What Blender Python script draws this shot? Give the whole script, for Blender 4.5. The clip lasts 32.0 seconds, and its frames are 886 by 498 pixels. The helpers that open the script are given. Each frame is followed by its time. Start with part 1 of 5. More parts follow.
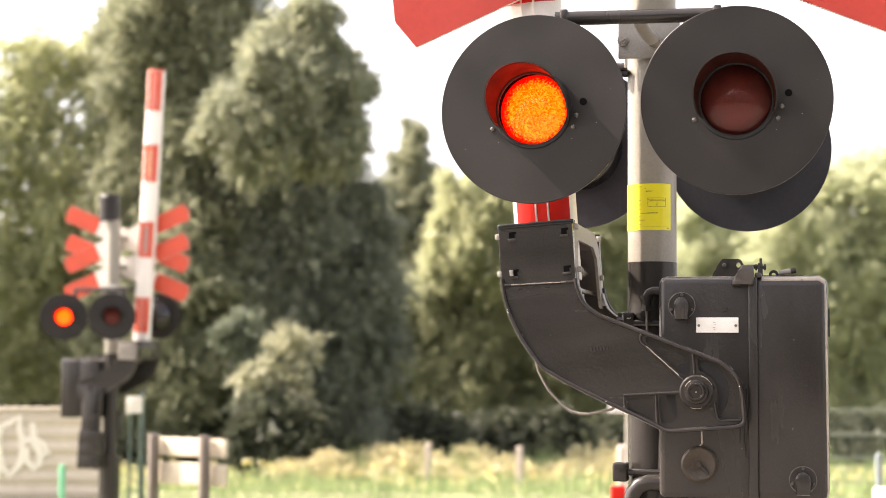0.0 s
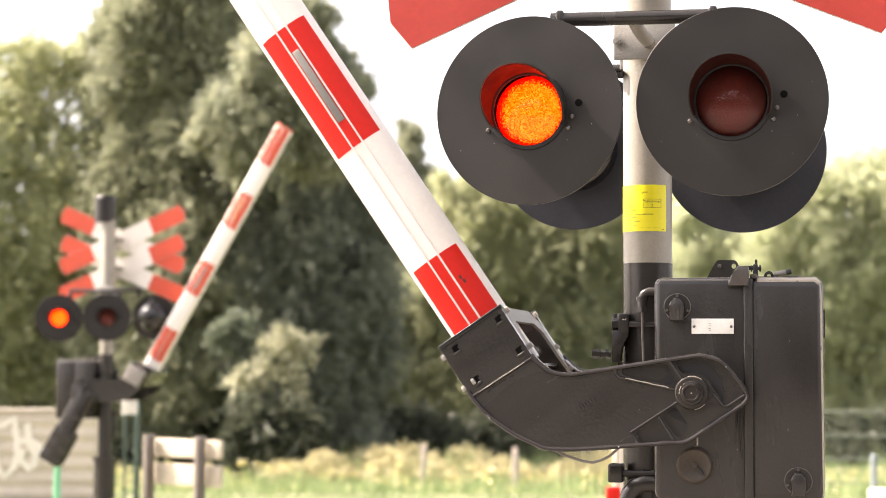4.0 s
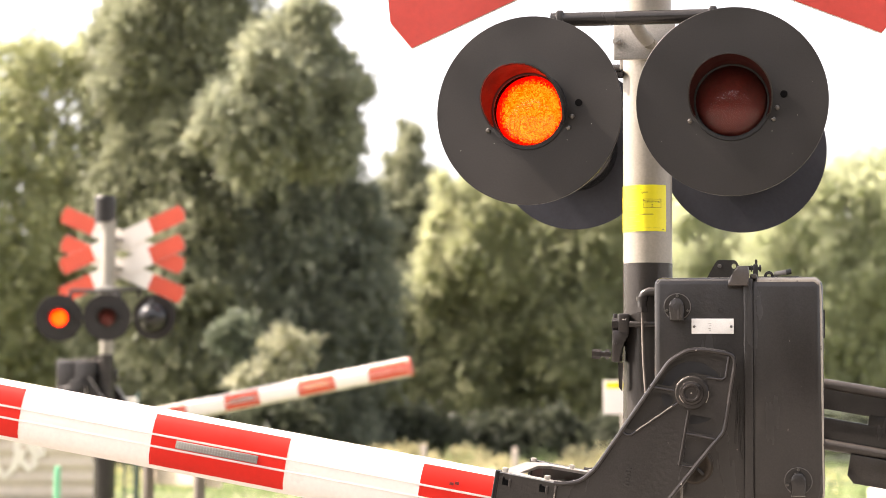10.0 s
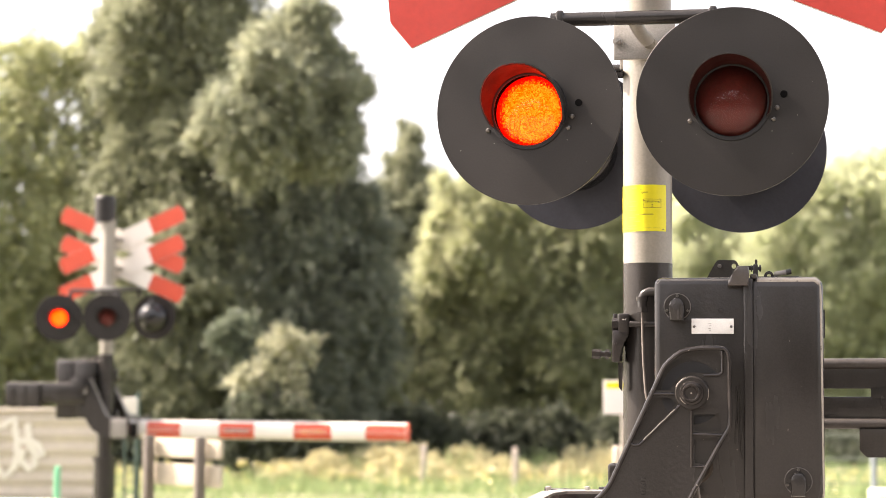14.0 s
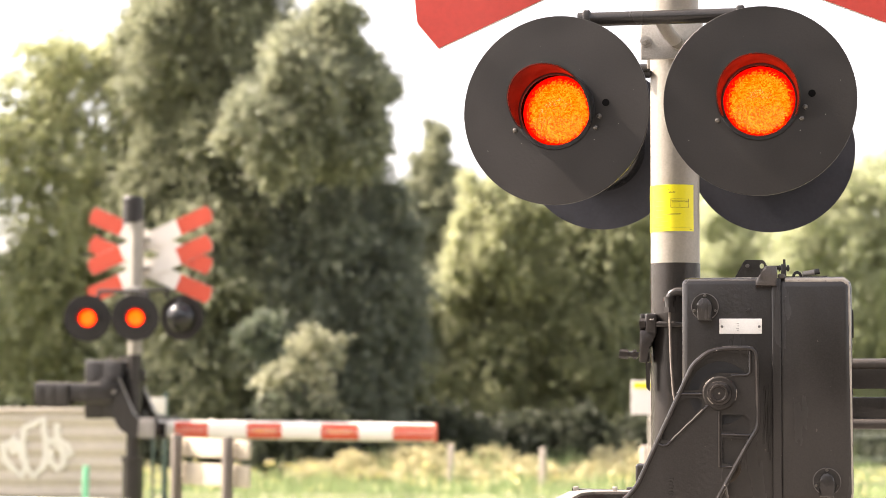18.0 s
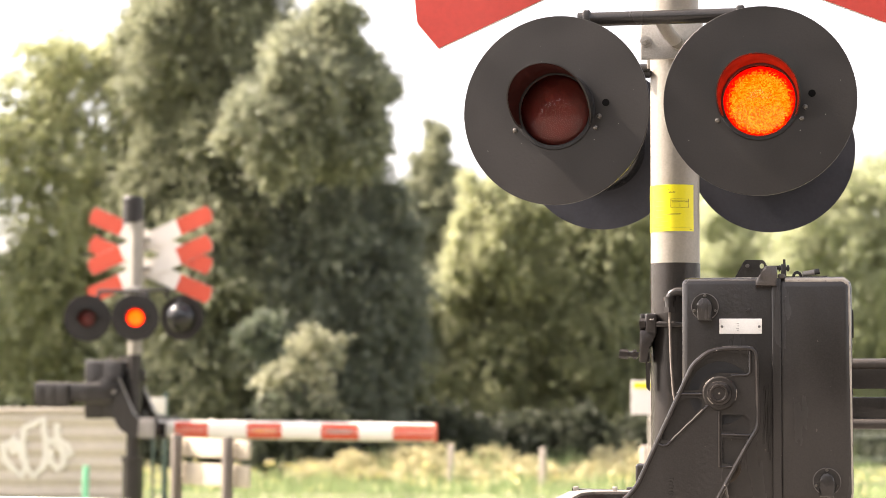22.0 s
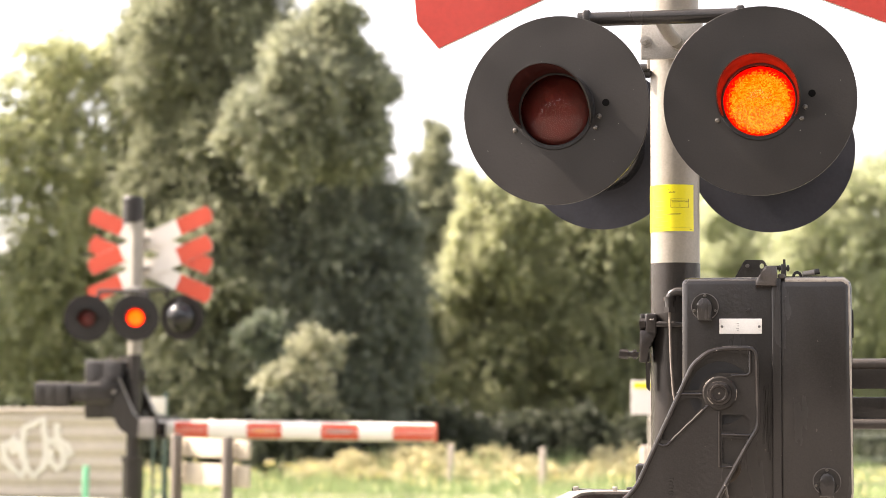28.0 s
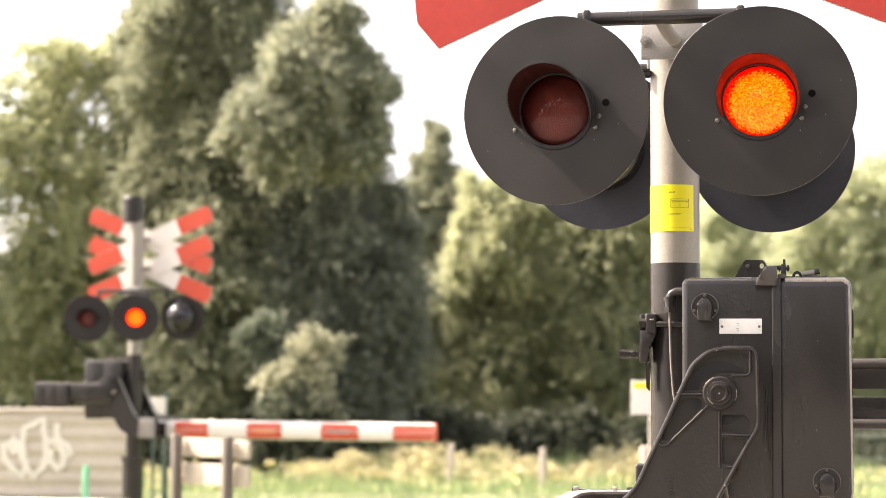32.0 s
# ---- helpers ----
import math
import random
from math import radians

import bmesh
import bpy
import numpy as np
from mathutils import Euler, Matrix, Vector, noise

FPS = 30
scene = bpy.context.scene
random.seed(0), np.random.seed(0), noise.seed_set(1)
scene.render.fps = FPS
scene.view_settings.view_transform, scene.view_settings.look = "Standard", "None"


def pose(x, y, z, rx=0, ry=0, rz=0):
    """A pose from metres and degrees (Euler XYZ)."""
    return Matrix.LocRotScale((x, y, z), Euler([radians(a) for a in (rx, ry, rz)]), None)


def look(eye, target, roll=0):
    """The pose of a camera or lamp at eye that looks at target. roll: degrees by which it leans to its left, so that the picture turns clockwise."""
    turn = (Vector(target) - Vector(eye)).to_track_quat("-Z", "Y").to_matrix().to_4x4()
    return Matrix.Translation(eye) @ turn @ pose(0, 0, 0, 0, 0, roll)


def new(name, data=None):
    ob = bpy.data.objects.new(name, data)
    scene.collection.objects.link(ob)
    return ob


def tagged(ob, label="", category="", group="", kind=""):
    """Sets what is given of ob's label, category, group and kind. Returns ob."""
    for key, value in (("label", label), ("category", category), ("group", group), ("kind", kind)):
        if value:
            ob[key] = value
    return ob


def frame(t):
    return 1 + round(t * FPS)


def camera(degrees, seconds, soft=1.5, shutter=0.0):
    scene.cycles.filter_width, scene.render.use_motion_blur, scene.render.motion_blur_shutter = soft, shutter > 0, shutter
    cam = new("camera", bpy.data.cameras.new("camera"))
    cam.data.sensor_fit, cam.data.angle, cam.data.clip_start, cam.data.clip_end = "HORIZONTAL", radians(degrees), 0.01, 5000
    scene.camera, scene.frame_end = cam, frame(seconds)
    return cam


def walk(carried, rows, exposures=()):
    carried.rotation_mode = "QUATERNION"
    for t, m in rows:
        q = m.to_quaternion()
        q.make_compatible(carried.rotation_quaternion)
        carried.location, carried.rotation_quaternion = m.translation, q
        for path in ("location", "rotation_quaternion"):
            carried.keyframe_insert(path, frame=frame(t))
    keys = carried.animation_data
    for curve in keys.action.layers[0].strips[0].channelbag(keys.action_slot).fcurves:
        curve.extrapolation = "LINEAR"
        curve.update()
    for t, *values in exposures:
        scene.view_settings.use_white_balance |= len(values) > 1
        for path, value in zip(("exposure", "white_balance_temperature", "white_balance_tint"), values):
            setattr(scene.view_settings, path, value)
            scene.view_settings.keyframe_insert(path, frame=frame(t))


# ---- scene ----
# ---- camera ----
FOCAL = 3000.0                      # focal length in picture widths of 1568
TILT, ROLL = 3.795, 0.3
EYE = Vector((0.0, 0.0, 1.5))
cam = camera(2 * math.degrees(math.atan(784 / FOCAL)), 32.0, soft=0.6)
cam.data.dof.use_dof = True
cam.data.dof.focus_distance = 4.55
cam.data.dof.aperture_fstop = 3.1


def aim(right, up):
    """Camera pose panned by small angles (thousandths of the focal length)."""
    a = right / FOCAL
    b = radians(TILT) + up / FOCAL
    d = Vector((math.sin(a) * math.cos(b), math.cos(a) * math.cos(b), math.sin(b)))
    return look(EYE, EYE + d, ROLL)


walk(cam, [(0.0, aim(-8, -2)), (0.4, aim(-8, -1)), (0.5, aim(-6, 1)), (0.7, aim(-3, 5)), (0.85, aim(-1, 4)),
           (1.0, aim(3, 3)), (1.2, aim(2, 2)), (1.35, aim(2, 0)), (1.5, aim(0, 0)), (14.5, aim(0, 0)),
           (15.6, aim(-4, 0)), (16.5, aim(-34, 0)), (17.0, aim(-52, 0)), (17.4, aim(-48, 0)), (18.0, aim(-48, 0)), (32.0, aim(-48, 0))],
     exposures=[(0.0, 1.78, 6980, 19), (32.0, 1.78, 6980, 19)])

# ---- light ----
SUN = Vector((-0.69, 0.115, 0.72)).normalized()
world = bpy.data.worlds.new("world")
scene.world = world
world.use_nodes = True
wn = world.node_tree
wn.nodes.clear()
w_out = wn.nodes.new("ShaderNodeOutputWorld")
w_bg = wn.nodes.new("ShaderNodeBackground")
w_sky = wn.nodes.new("ShaderNodeTexSky")
w_sky.sky_type = "NISHITA"
w_sky.sun_disc = False
w_sky.sun_elevation = math.asin(SUN.z)
w_sky.sun_rotation = math.atan2(SUN.x, SUN.y)
w_sky.dust_density = 4.0
w_sky.air_density = 1.2
w_hsv = wn.nodes.new("ShaderNodeHueSaturation")
w_hsv.inputs["Saturation"].default_value = 0.35
wn.links.new(w_sky.outputs[0], w_hsv.inputs["Color"])
wn.links.new(w_hsv.outputs[0], w_bg.inputs[0])
w_bg.inputs[1].default_value = 0.15
wn.links.new(w_bg.outputs[0], w_out.inputs[0])

sun_data = bpy.data.lights.new("sun", "SUN")
sun_data.energy = 4.6
sun_data.angle = radians(0.53)
sun_data.color = (1.0, 0.93, 0.82)
sun = new("sun", sun_data)
sun.matrix_world = look(SUN * 60, (0, 0, 0))


# ---- materials ----
def material(name, colour, rough=0.5, metal=0.0, vary=0.15, scale=9.0, bump=0.1, chips=None, chip_amount=0.0, coat=0.0, specks=None, fine=14, runs=1.0, lumps=0.0, lump_scale=85.0):
    """Painted or plain surface: two scales of colour variation, fine relief, optional chipped specks."""
    m = bpy.data.materials.new(name)
    m.use_nodes = True
    nt = m.node_tree
    p = nt.nodes["Principled BSDF"]
    tc = nt.nodes.new("ShaderNodeTexCoord")
    n1 = nt.nodes.new("ShaderNodeTexNoise")
    n1.inputs["Scale"].default_value = scale
    n1.inputs["Detail"].default_value = 6
    n2 = nt.nodes.new("ShaderNodeTexNoise")
    n2.inputs["Scale"].default_value = scale * fine
    n2.inputs["Detail"].default_value = 3
    drawn = nt.nodes.new("ShaderNodeMapping")
    drawn.inputs["Scale"].default_value = (1, 1, runs)
    nt.links.new(tc.outputs["Object"], drawn.inputs["Vector"])
    nt.links.new(drawn.outputs[0], n1.inputs["Vector"])
    nt.links.new(tc.outputs["Object"], n2.inputs["Vector"])
    add = nt.nodes.new("ShaderNodeMath")
    add.operation = "ADD"
    nt.links.new(n1.outputs["Fac"], add.inputs[0])
    nt.links.new(n2.outputs["Fac"], add.inputs[1])
    rng = nt.nodes.new("ShaderNodeMapRange")
    rng.inputs["From Min"].default_value = 0.6
    rng.inputs["From Max"].default_value = 1.4
    rng.inputs["To Min"].default_value = 1 - vary
    rng.inputs["To Max"].default_value = 1 + vary
    nt.links.new(add.outputs[0], rng.inputs["Value"])
    mul = nt.nodes.new("ShaderNodeMix")
    mul.data_type = "RGBA"
    mul.blend_type = "MULTIPLY"
    mul.inputs["Factor"].default_value = 1.0
    mul.inputs[6].default_value = (*colour, 1)
    nt.links.new(rng.outputs[0], mul.inputs[7])
    col = mul.outputs[2]
    if chips:
        vo = nt.nodes.new("ShaderNodeTexNoise")
        vo.inputs["Scale"].default_value = 70
        vo.inputs["Detail"].default_value = 4
        nt.links.new(tc.outputs["Object"], vo.inputs["Vector"])
        ramp = nt.nodes.new("ShaderNodeMapRange")
        ramp.inputs["From Min"].default_value = 0.74 - chip_amount
        ramp.inputs["From Max"].default_value = 0.77 - chip_amount
        nt.links.new(vo.outputs["Fac"], ramp.inputs["Value"])
        mx = nt.nodes.new("ShaderNodeMix")
        mx.data_type = "RGBA"
        nt.links.new(ramp.outputs[0], mx.inputs["Factor"])
        nt.links.new(col, mx.inputs[6])
        mx.inputs[7].default_value = (*chips, 1)
        col = mx.outputs[2]
    if specks:
        vs = nt.nodes.new("ShaderNodeTexVoronoi")
        vs.inputs["Scale"].default_value = 75
        nt.links.new(tc.outputs["Object"], vs.inputs["Vector"])
        sp = nt.nodes.new("ShaderNodeSeparateColor")
        nt.links.new(vs.outputs["Color"], sp.inputs[0])
        size = nt.nodes.new("ShaderNodeMath")
        size.operation = "MULTIPLY_ADD"
        size.inputs[1].default_value = 0.9
        size.inputs[2].default_value = -0.895
        nt.links.new(sp.outputs[0], size.inputs[0])
        fine = nt.nodes.new("ShaderNodeTexNoise")
        fine.inputs["Scale"].default_value = 420
        nt.links.new(tc.outputs["Object"], fine.inputs["Vector"])
        ragged = nt.nodes.new("ShaderNodeMath")
        ragged.operation = "MULTIPLY_ADD"
        ragged.inputs[1].default_value = 0.16
        nt.links.new(fine.outputs["Fac"], ragged.inputs[0])
        nt.links.new(size.outputs[0], ragged.inputs[2])
        less = nt.nodes.new("ShaderNodeMath")
        less.operation = "LESS_THAN"
        nt.links.new(vs.outputs["Distance"], less.inputs[0])
        nt.links.new(ragged.outputs[0], less.inputs[1])
        ms = nt.nodes.new("ShaderNodeMix")
        ms.data_type = "RGBA"
        nt.links.new(less.outputs[0], ms.inputs["Factor"])
        nt.links.new(col, ms.inputs[6])
        ms.inputs[7].default_value = (*specks, 1)
        col = ms.outputs[2]
    nt.links.new(col, p.inputs["Base Color"])
    rr = nt.nodes.new("ShaderNodeMapRange")
    rr.inputs["From Min"].default_value = 0.3
    rr.inputs["From Max"].default_value = 0.7
    rr.inputs["To Min"].default_value = max(0.03, rough - 0.1)
    rr.inputs["To Max"].default_value = min(1, rough + 0.1)
    nt.links.new(n1.outputs["Fac"], rr.inputs["Value"])
    nt.links.new(rr.outputs[0], p.inputs["Roughness"])
    p.inputs["Metallic"].default_value = metal
    p.inputs["Coat Weight"].default_value = coat
    p.inputs["Specular IOR Level"].default_value = 0.38 if max(colour) < 0.03 else 0.5
    if bump:
        b = nt.nodes.new("ShaderNodeBump")
        b.inputs["Strength"].default_value = bump
        b.inputs["Distance"].default_value = 0.004
        nt.links.new(add.outputs[0], b.inputs["Height"])
        nt.links.new(b.outputs[0], p.inputs["Normal"])
        if lumps:
            nl = nt.nodes.new("ShaderNodeTexNoise")
            nl.inputs["Scale"].default_value = lump_scale
            nl.inputs["Detail"].default_value = 3
            nt.links.new(tc.outputs["Object"], nl.inputs["Vector"])
            ns = nt.nodes.new("ShaderNodeTexNoise")
            ns.inputs["Scale"].default_value = 7
            nt.links.new(tc.outputs["Object"], ns.inputs["Vector"])
            where = nt.nodes.new("ShaderNodeMapRange")
            where.inputs["From Min"].default_value = 0.38
            where.inputs["From Max"].default_value = 0.66
            where.inputs["To Min"].default_value = 0.25
            nt.links.new(ns.outputs["Fac"], where.inputs["Value"])
            high = nt.nodes.new("ShaderNodeMath")
            high.operation = "MULTIPLY"
            nt.links.new(nl.outputs["Fac"], high.inputs[0])
            nt.links.new(where.outputs[0], high.inputs[1])
            bl = nt.nodes.new("ShaderNodeBump")
            bl.inputs["Strength"].default_value = lumps
            bl.inputs["Distance"].default_value = 0.003
            nt.links.new(high.outputs[0], bl.inputs["Height"])
            nt.links.new(b.outputs[0], bl.inputs["Normal"])
            nt.links.new(bl.outputs[0], p.inputs["Normal"])
    return m


M_BLACK = material("black_gloss_paint", (0.0295, 0.0266, 0.0242), 0.22, lumps=0.30, vary=0.24, scale=11, fine=22, runs=0.22, bump=0.05, chips=(0.13, 0.11, 0.095), chip_amount=-0.012, specks=(0.2, 0.18, 0.15))
M_DISC = material("matt_black_paint", (0.0185, 0.0160, 0.0138), 0.44, lumps=0.13, lump_scale=130, vary=0.25, scale=6, fine=40, bump=0.03, specks=(0.38, 0.36, 0.33))
M_WORN = material("worn_black_edge", (0.024, 0.0205, 0.0185), 0.15, lumps=0.6, lump_scale=60, vary=0.4, scale=20, bump=0.12, chips=(0.60, 0.55, 0.49), chip_amount=0.035)
M_NAVY = material("dark_navy_paint", (0.0215, 0.0228, 0.0290), 0.46, lumps=0.25, lump_scale=130, vary=0.2, scale=6, bump=0.08)
M_POLE = material("grey_post_paint", (0.275, 0.256, 0.216), 0.34, lumps=0.12, lump_scale=110, vary=0.14, scale=10, bump=0.14, specks=(0.2, 0.17, 0.14))
M_GALV = material("galvanised_bracket", (0.30, 0.285, 0.255), 0.45, metal=0.15, lumps=0.3, lump_scale=120, vary=0.2, scale=14, bump=0.3)
M_STEEL = material("bare_steel", (0.38, 0.36, 0.33), 0.35, metal=0.9, vary=0.25, scale=25, bump=0.2)
M_SCREW = material("dull_steel", (0.13, 0.12, 0.105), 0.3, metal=0.6, vary=0.3, scale=25, bump=0.1)
M_EDGE = material("pale_wear_and_glint", (0.36, 0.32, 0.27), 0.4, metal=0.2, vary=0.35, scale=22, bump=0.25, chips=(0.05, 0.045, 0.04), chip_amount=0.09)
M_DUSTY = material("dusty_lightened_black", (0.11, 0.10, 0.09), 0.45, vary=0.35, scale=12, bump=0.2, chips=(0.2, 0.18, 0.15), chip_amount=0.02)
M_RAIL = material("dusty_dark_rail", (0.055, 0.047, 0.041), 0.4, vary=0.3, scale=14, bump=0.15, chips=(0.14, 0.11, 0.09), chip_amount=0.0)
M_LINING = material("glow_reddened_lining", (0.030, 0.0075, 0.006), 0.7, vary=0.3, scale=20, bump=0.05)
M_LINING.node_tree.nodes["Principled BSDF"].inputs["Specular IOR Level"].default_value = 0.08
M_HEAD = material("dusty_grey_paint", (0.225, 0.205, 0.178), 0.5, vary=0.3, scale=14, bump=0.2, chips=(0.06, 0.05, 0.045), chip_amount=0.03)
M_CASE = material("pale_grey_casting", (0.24, 0.22, 0.20), 0.45, vary=0.2, scale=12, bump=0.2)
M_CABLE = material("dusty_cable", (0.16, 0.14, 0.12), 0.5, bump=0.1)
M_DUST = material("pale_dust_and_edge_light", (0.42, 0.38, 0.33), 0.7, vary=0.4, scale=18, bump=0.2)
# Flat black in place of the shade inside holes and slots.
M_HOLE = material("hole_shade_black", (0.006, 0.006, 0.006), 0.9, bump=0)
M_HOLE.node_tree.nodes["Principled BSDF"].inputs["Specular IOR Level"].default_value = 0.0
M_GLOSS = material("glossy_black_housing", (0.012, 0.012, 0.012), 0.06, bump=0.0)
M_SHELL = material("polished_black_shell", (0.012, 0.012, 0.012), 0.17, bump=0.0)
M_SHELL.node_tree.nodes["Principled BSDF"].inputs["Specular IOR Level"].default_value = 0.6
M_BRASS = material("tarnished_knob", (0.050, 0.038, 0.027), 0.45, metal=0.25, vary=0.45, scale=16, bump=0.12)
M_RED = material("red_foil", (0.56, 0.014, 0.006), 0.45, vary=0.08, scale=5, bump=0.04)
M_RED.node_tree.nodes["Principled BSDF"].inputs["Specular IOR Level"].default_value = 0.25
M_REDB = material("red_board", (0.44, 0.040, 0.026), 0.4, vary=0.12, scale=4, bump=0.06)
# Lighter copy of the red: brightness of the far reds put into colour.
M_RED_FAR = material("far_bright_red", (0.56, 0.068, 0.030), 0.45, vary=0.10, scale=4, bump=0.05)
M_WHITE = material("white_paint", (0.77, 0.725, 0.66), 0.35, vary=0.06, scale=6, bump=0.04)
M_YELLOW = material("yellow_label", (0.78, 0.72, 0.02), 0.4, vary=0.06, scale=20, bump=0.02)
M_INK = material("dark_print", (0.05, 0.05, 0.03), 0.6, bump=0)
M_FADED = material("faded_print", (0.42, 0.40, 0.05), 0.6, bump=0)
M_PLATE = material("white_name_plate", (0.76, 0.74, 0.69), 0.35, vary=0.10, scale=30, bump=0.1, chips=(0.3, 0.26, 0.2), chip_amount=0.02)
M_RUBBER = material("black_rubber", (0.012, 0.012, 0.012), 0.7, bump=0.1)
M_LEDBASE = material("led_strip_body", (0.20, 0.19, 0.17), 0.5, vary=0.2, scale=60, bump=0.1)
M_LEDOFF = material("unlit_led", (0.26, 0.26, 0.24), 0.3, bump=0)
M_SHUT = material("dark_red_reflector", (0.13, 0.008, 0.005), 0.5, vary=0.3, scale=12, bump=0.05)
M_WOOD = material("weathered_wood", (0.52, 0.45, 0.35), 0.8, vary=0.35, scale=6, bump=0.5)
M_WOODP = material("grey_wood_post", (0.15, 0.127, 0.108), 0.8, vary=0.35, scale=6, bump=0.5)
M_SHEET = material("beige_sheet_metal", (0.55, 0.48, 0.405), 0.5, vary=0.15, scale=2, bump=0.1)
M_GREEN = material("green_post_paint", (0.035, 0.062, 0.050), 0.5, bump=0.1)
M_MINT = material("bright_green_marker", (0.22, 0.60, 0.36), 0.5, bump=0.05)
M_CONC = material("pale_concrete", (0.50, 0.42, 0.36), 0.85, vary=0.2, scale=5, bump=0.4)
M_ZINC = material("blue_grey_zinc", (0.19, 0.22, 0.23), 0.5, metal=0.1, vary=0.15, scale=8, bump=0.1)
M_WIRE = material("pale_green_wire", (0.20, 0.22, 0.18), 0.5, bump=0)
M_BARK = material("willow_bark", (0.07, 0.062, 0.048), 0.9, vary=0.4, scale=4, bump=0.8)


def glow(name, rim_colour, low, high, scale, strength, r_in, r_out):
    """Light-emitting diodes: bright cells parted by darker seams, deeper red and dotted towards the rim."""
    m = bpy.data.materials.new(name)
    m.use_nodes = True
    nt = m.node_tree
    nt.nodes.remove(nt.nodes["Principled BSDF"])
    e = nt.nodes.new("ShaderNodeEmission")
    tc = nt.nodes.new("ShaderNodeTexCoord")
    v = nt.nodes.new("ShaderNodeTexVoronoi")
    v.inputs["Scale"].default_value = scale
    nt.links.new(tc.outputs["Object"], v.inputs["Vector"])
    sep = nt.nodes.new("ShaderNodeSeparateColor")
    nt.links.new(v.outputs["Color"], sep.inputs[0])
    big = nt.nodes.new("ShaderNodeTexNoise")
    big.inputs["Scale"].default_value = 60
    big.inputs["Detail"].default_value = 4
    nt.links.new(tc.outputs["Object"], big.inputs["Vector"])
    cell = nt.nodes.new("ShaderNodeMath")
    cell.operation = "MULTIPLY"
    nt.links.new(sep.outputs[0], cell.inputs[0])
    nt.links.new(big.outputs["Fac"], cell.inputs[1])
    spread = nt.nodes.new("ShaderNodeMapRange")
    spread.inputs["From Min"].default_value = 0.02
    spread.inputs["From Max"].default_value = 0.52
    nt.links.new(cell.outputs[0], spread.inputs["Value"])
    mx = nt.nodes.new("ShaderNodeMix")
    mx.data_type = "RGBA"
    mx.inputs[6].default_value = (*low, 1)
    mx.inputs[7].default_value = (*high, 1)
    nt.links.new(spread.outputs[0], mx.inputs["Factor"])
    ln = nt.nodes.new("ShaderNodeVectorMath")
    ln.operation = "LENGTH"
    nt.links.new(tc.outputs["Object"], ln.inputs[0])
    wob = nt.nodes.new("ShaderNodeMath")
    wob.operation = "MULTIPLY_ADD"
    wob.inputs[1].default_value = 0.014
    nt.links.new(sep.outputs[1], wob.inputs[0])
    nt.links.new(ln.outputs["Value"], wob.inputs[2])
    rim = nt.nodes.new("ShaderNodeMapRange")
    rim.inputs["From Min"].default_value = r_in
    rim.inputs["From Max"].default_value = r_out
    nt.links.new(wob.outputs[0], rim.inputs["Value"])
    edge = nt.nodes.new("ShaderNodeMix")
    edge.data_type = "RGBA"
    nt.links.new(rim.outputs[0], edge.inputs["Factor"])
    nt.links.new(mx.outputs[2], edge.inputs[6])
    edge.inputs[7].default_value = (*rim_colour, 1)
    nt.links.new(edge.outputs[2], e.inputs[0])
    e.inputs[1].default_value = strength
    nt.links.new(e.outputs[0], nt.nodes["Material Output"].inputs[0])
    return m


M_LED = glow("red_led_array", (0.075, 0.0006, 0.0002), (1.0, 0.0145, 0.0007), (1.0, 0.050, 0.0042), 310, 4.0, 0.091, 0.1015)
M_AMBER = glow("amber_led", (1.0, 0.36, 0.06), (1.0, 0.26, 0.02), (1.0, 0.47, 0.10), 90, 0.75, 90.0, 99.0)


def glass(name, tint, rough=0.09):
    m = bpy.data.materials.new(name)
    m.use_nodes = True
    nt = m.node_tree
    nt.nodes.remove(nt.nodes["Principled BSDF"])
    t = nt.nodes.new("ShaderNodeBsdfTransparent")
    t.inputs[0].default_value = (*tint, 1)
    g = nt.nodes.new("ShaderNodeBsdfGlossy")
    g.inputs["Roughness"].default_value = rough
    fr = nt.nodes.new("ShaderNodeFresnel")
    fr.inputs["IOR"].default_value = 1.38
    mx = nt.nodes.new("ShaderNodeMixShader")
    nt.links.new(fr.outputs[0], mx.inputs[0])
    nt.links.new(t.outputs[0], mx.inputs[1])
    nt.links.new(g.outputs[0], mx.inputs[2])
    nt.links.new(mx.outputs[0], nt.nodes["Material Output"].inputs[0])
    return m


M_LENS = glass("red_lens_glass", (1.0, 0.86, 0.8))


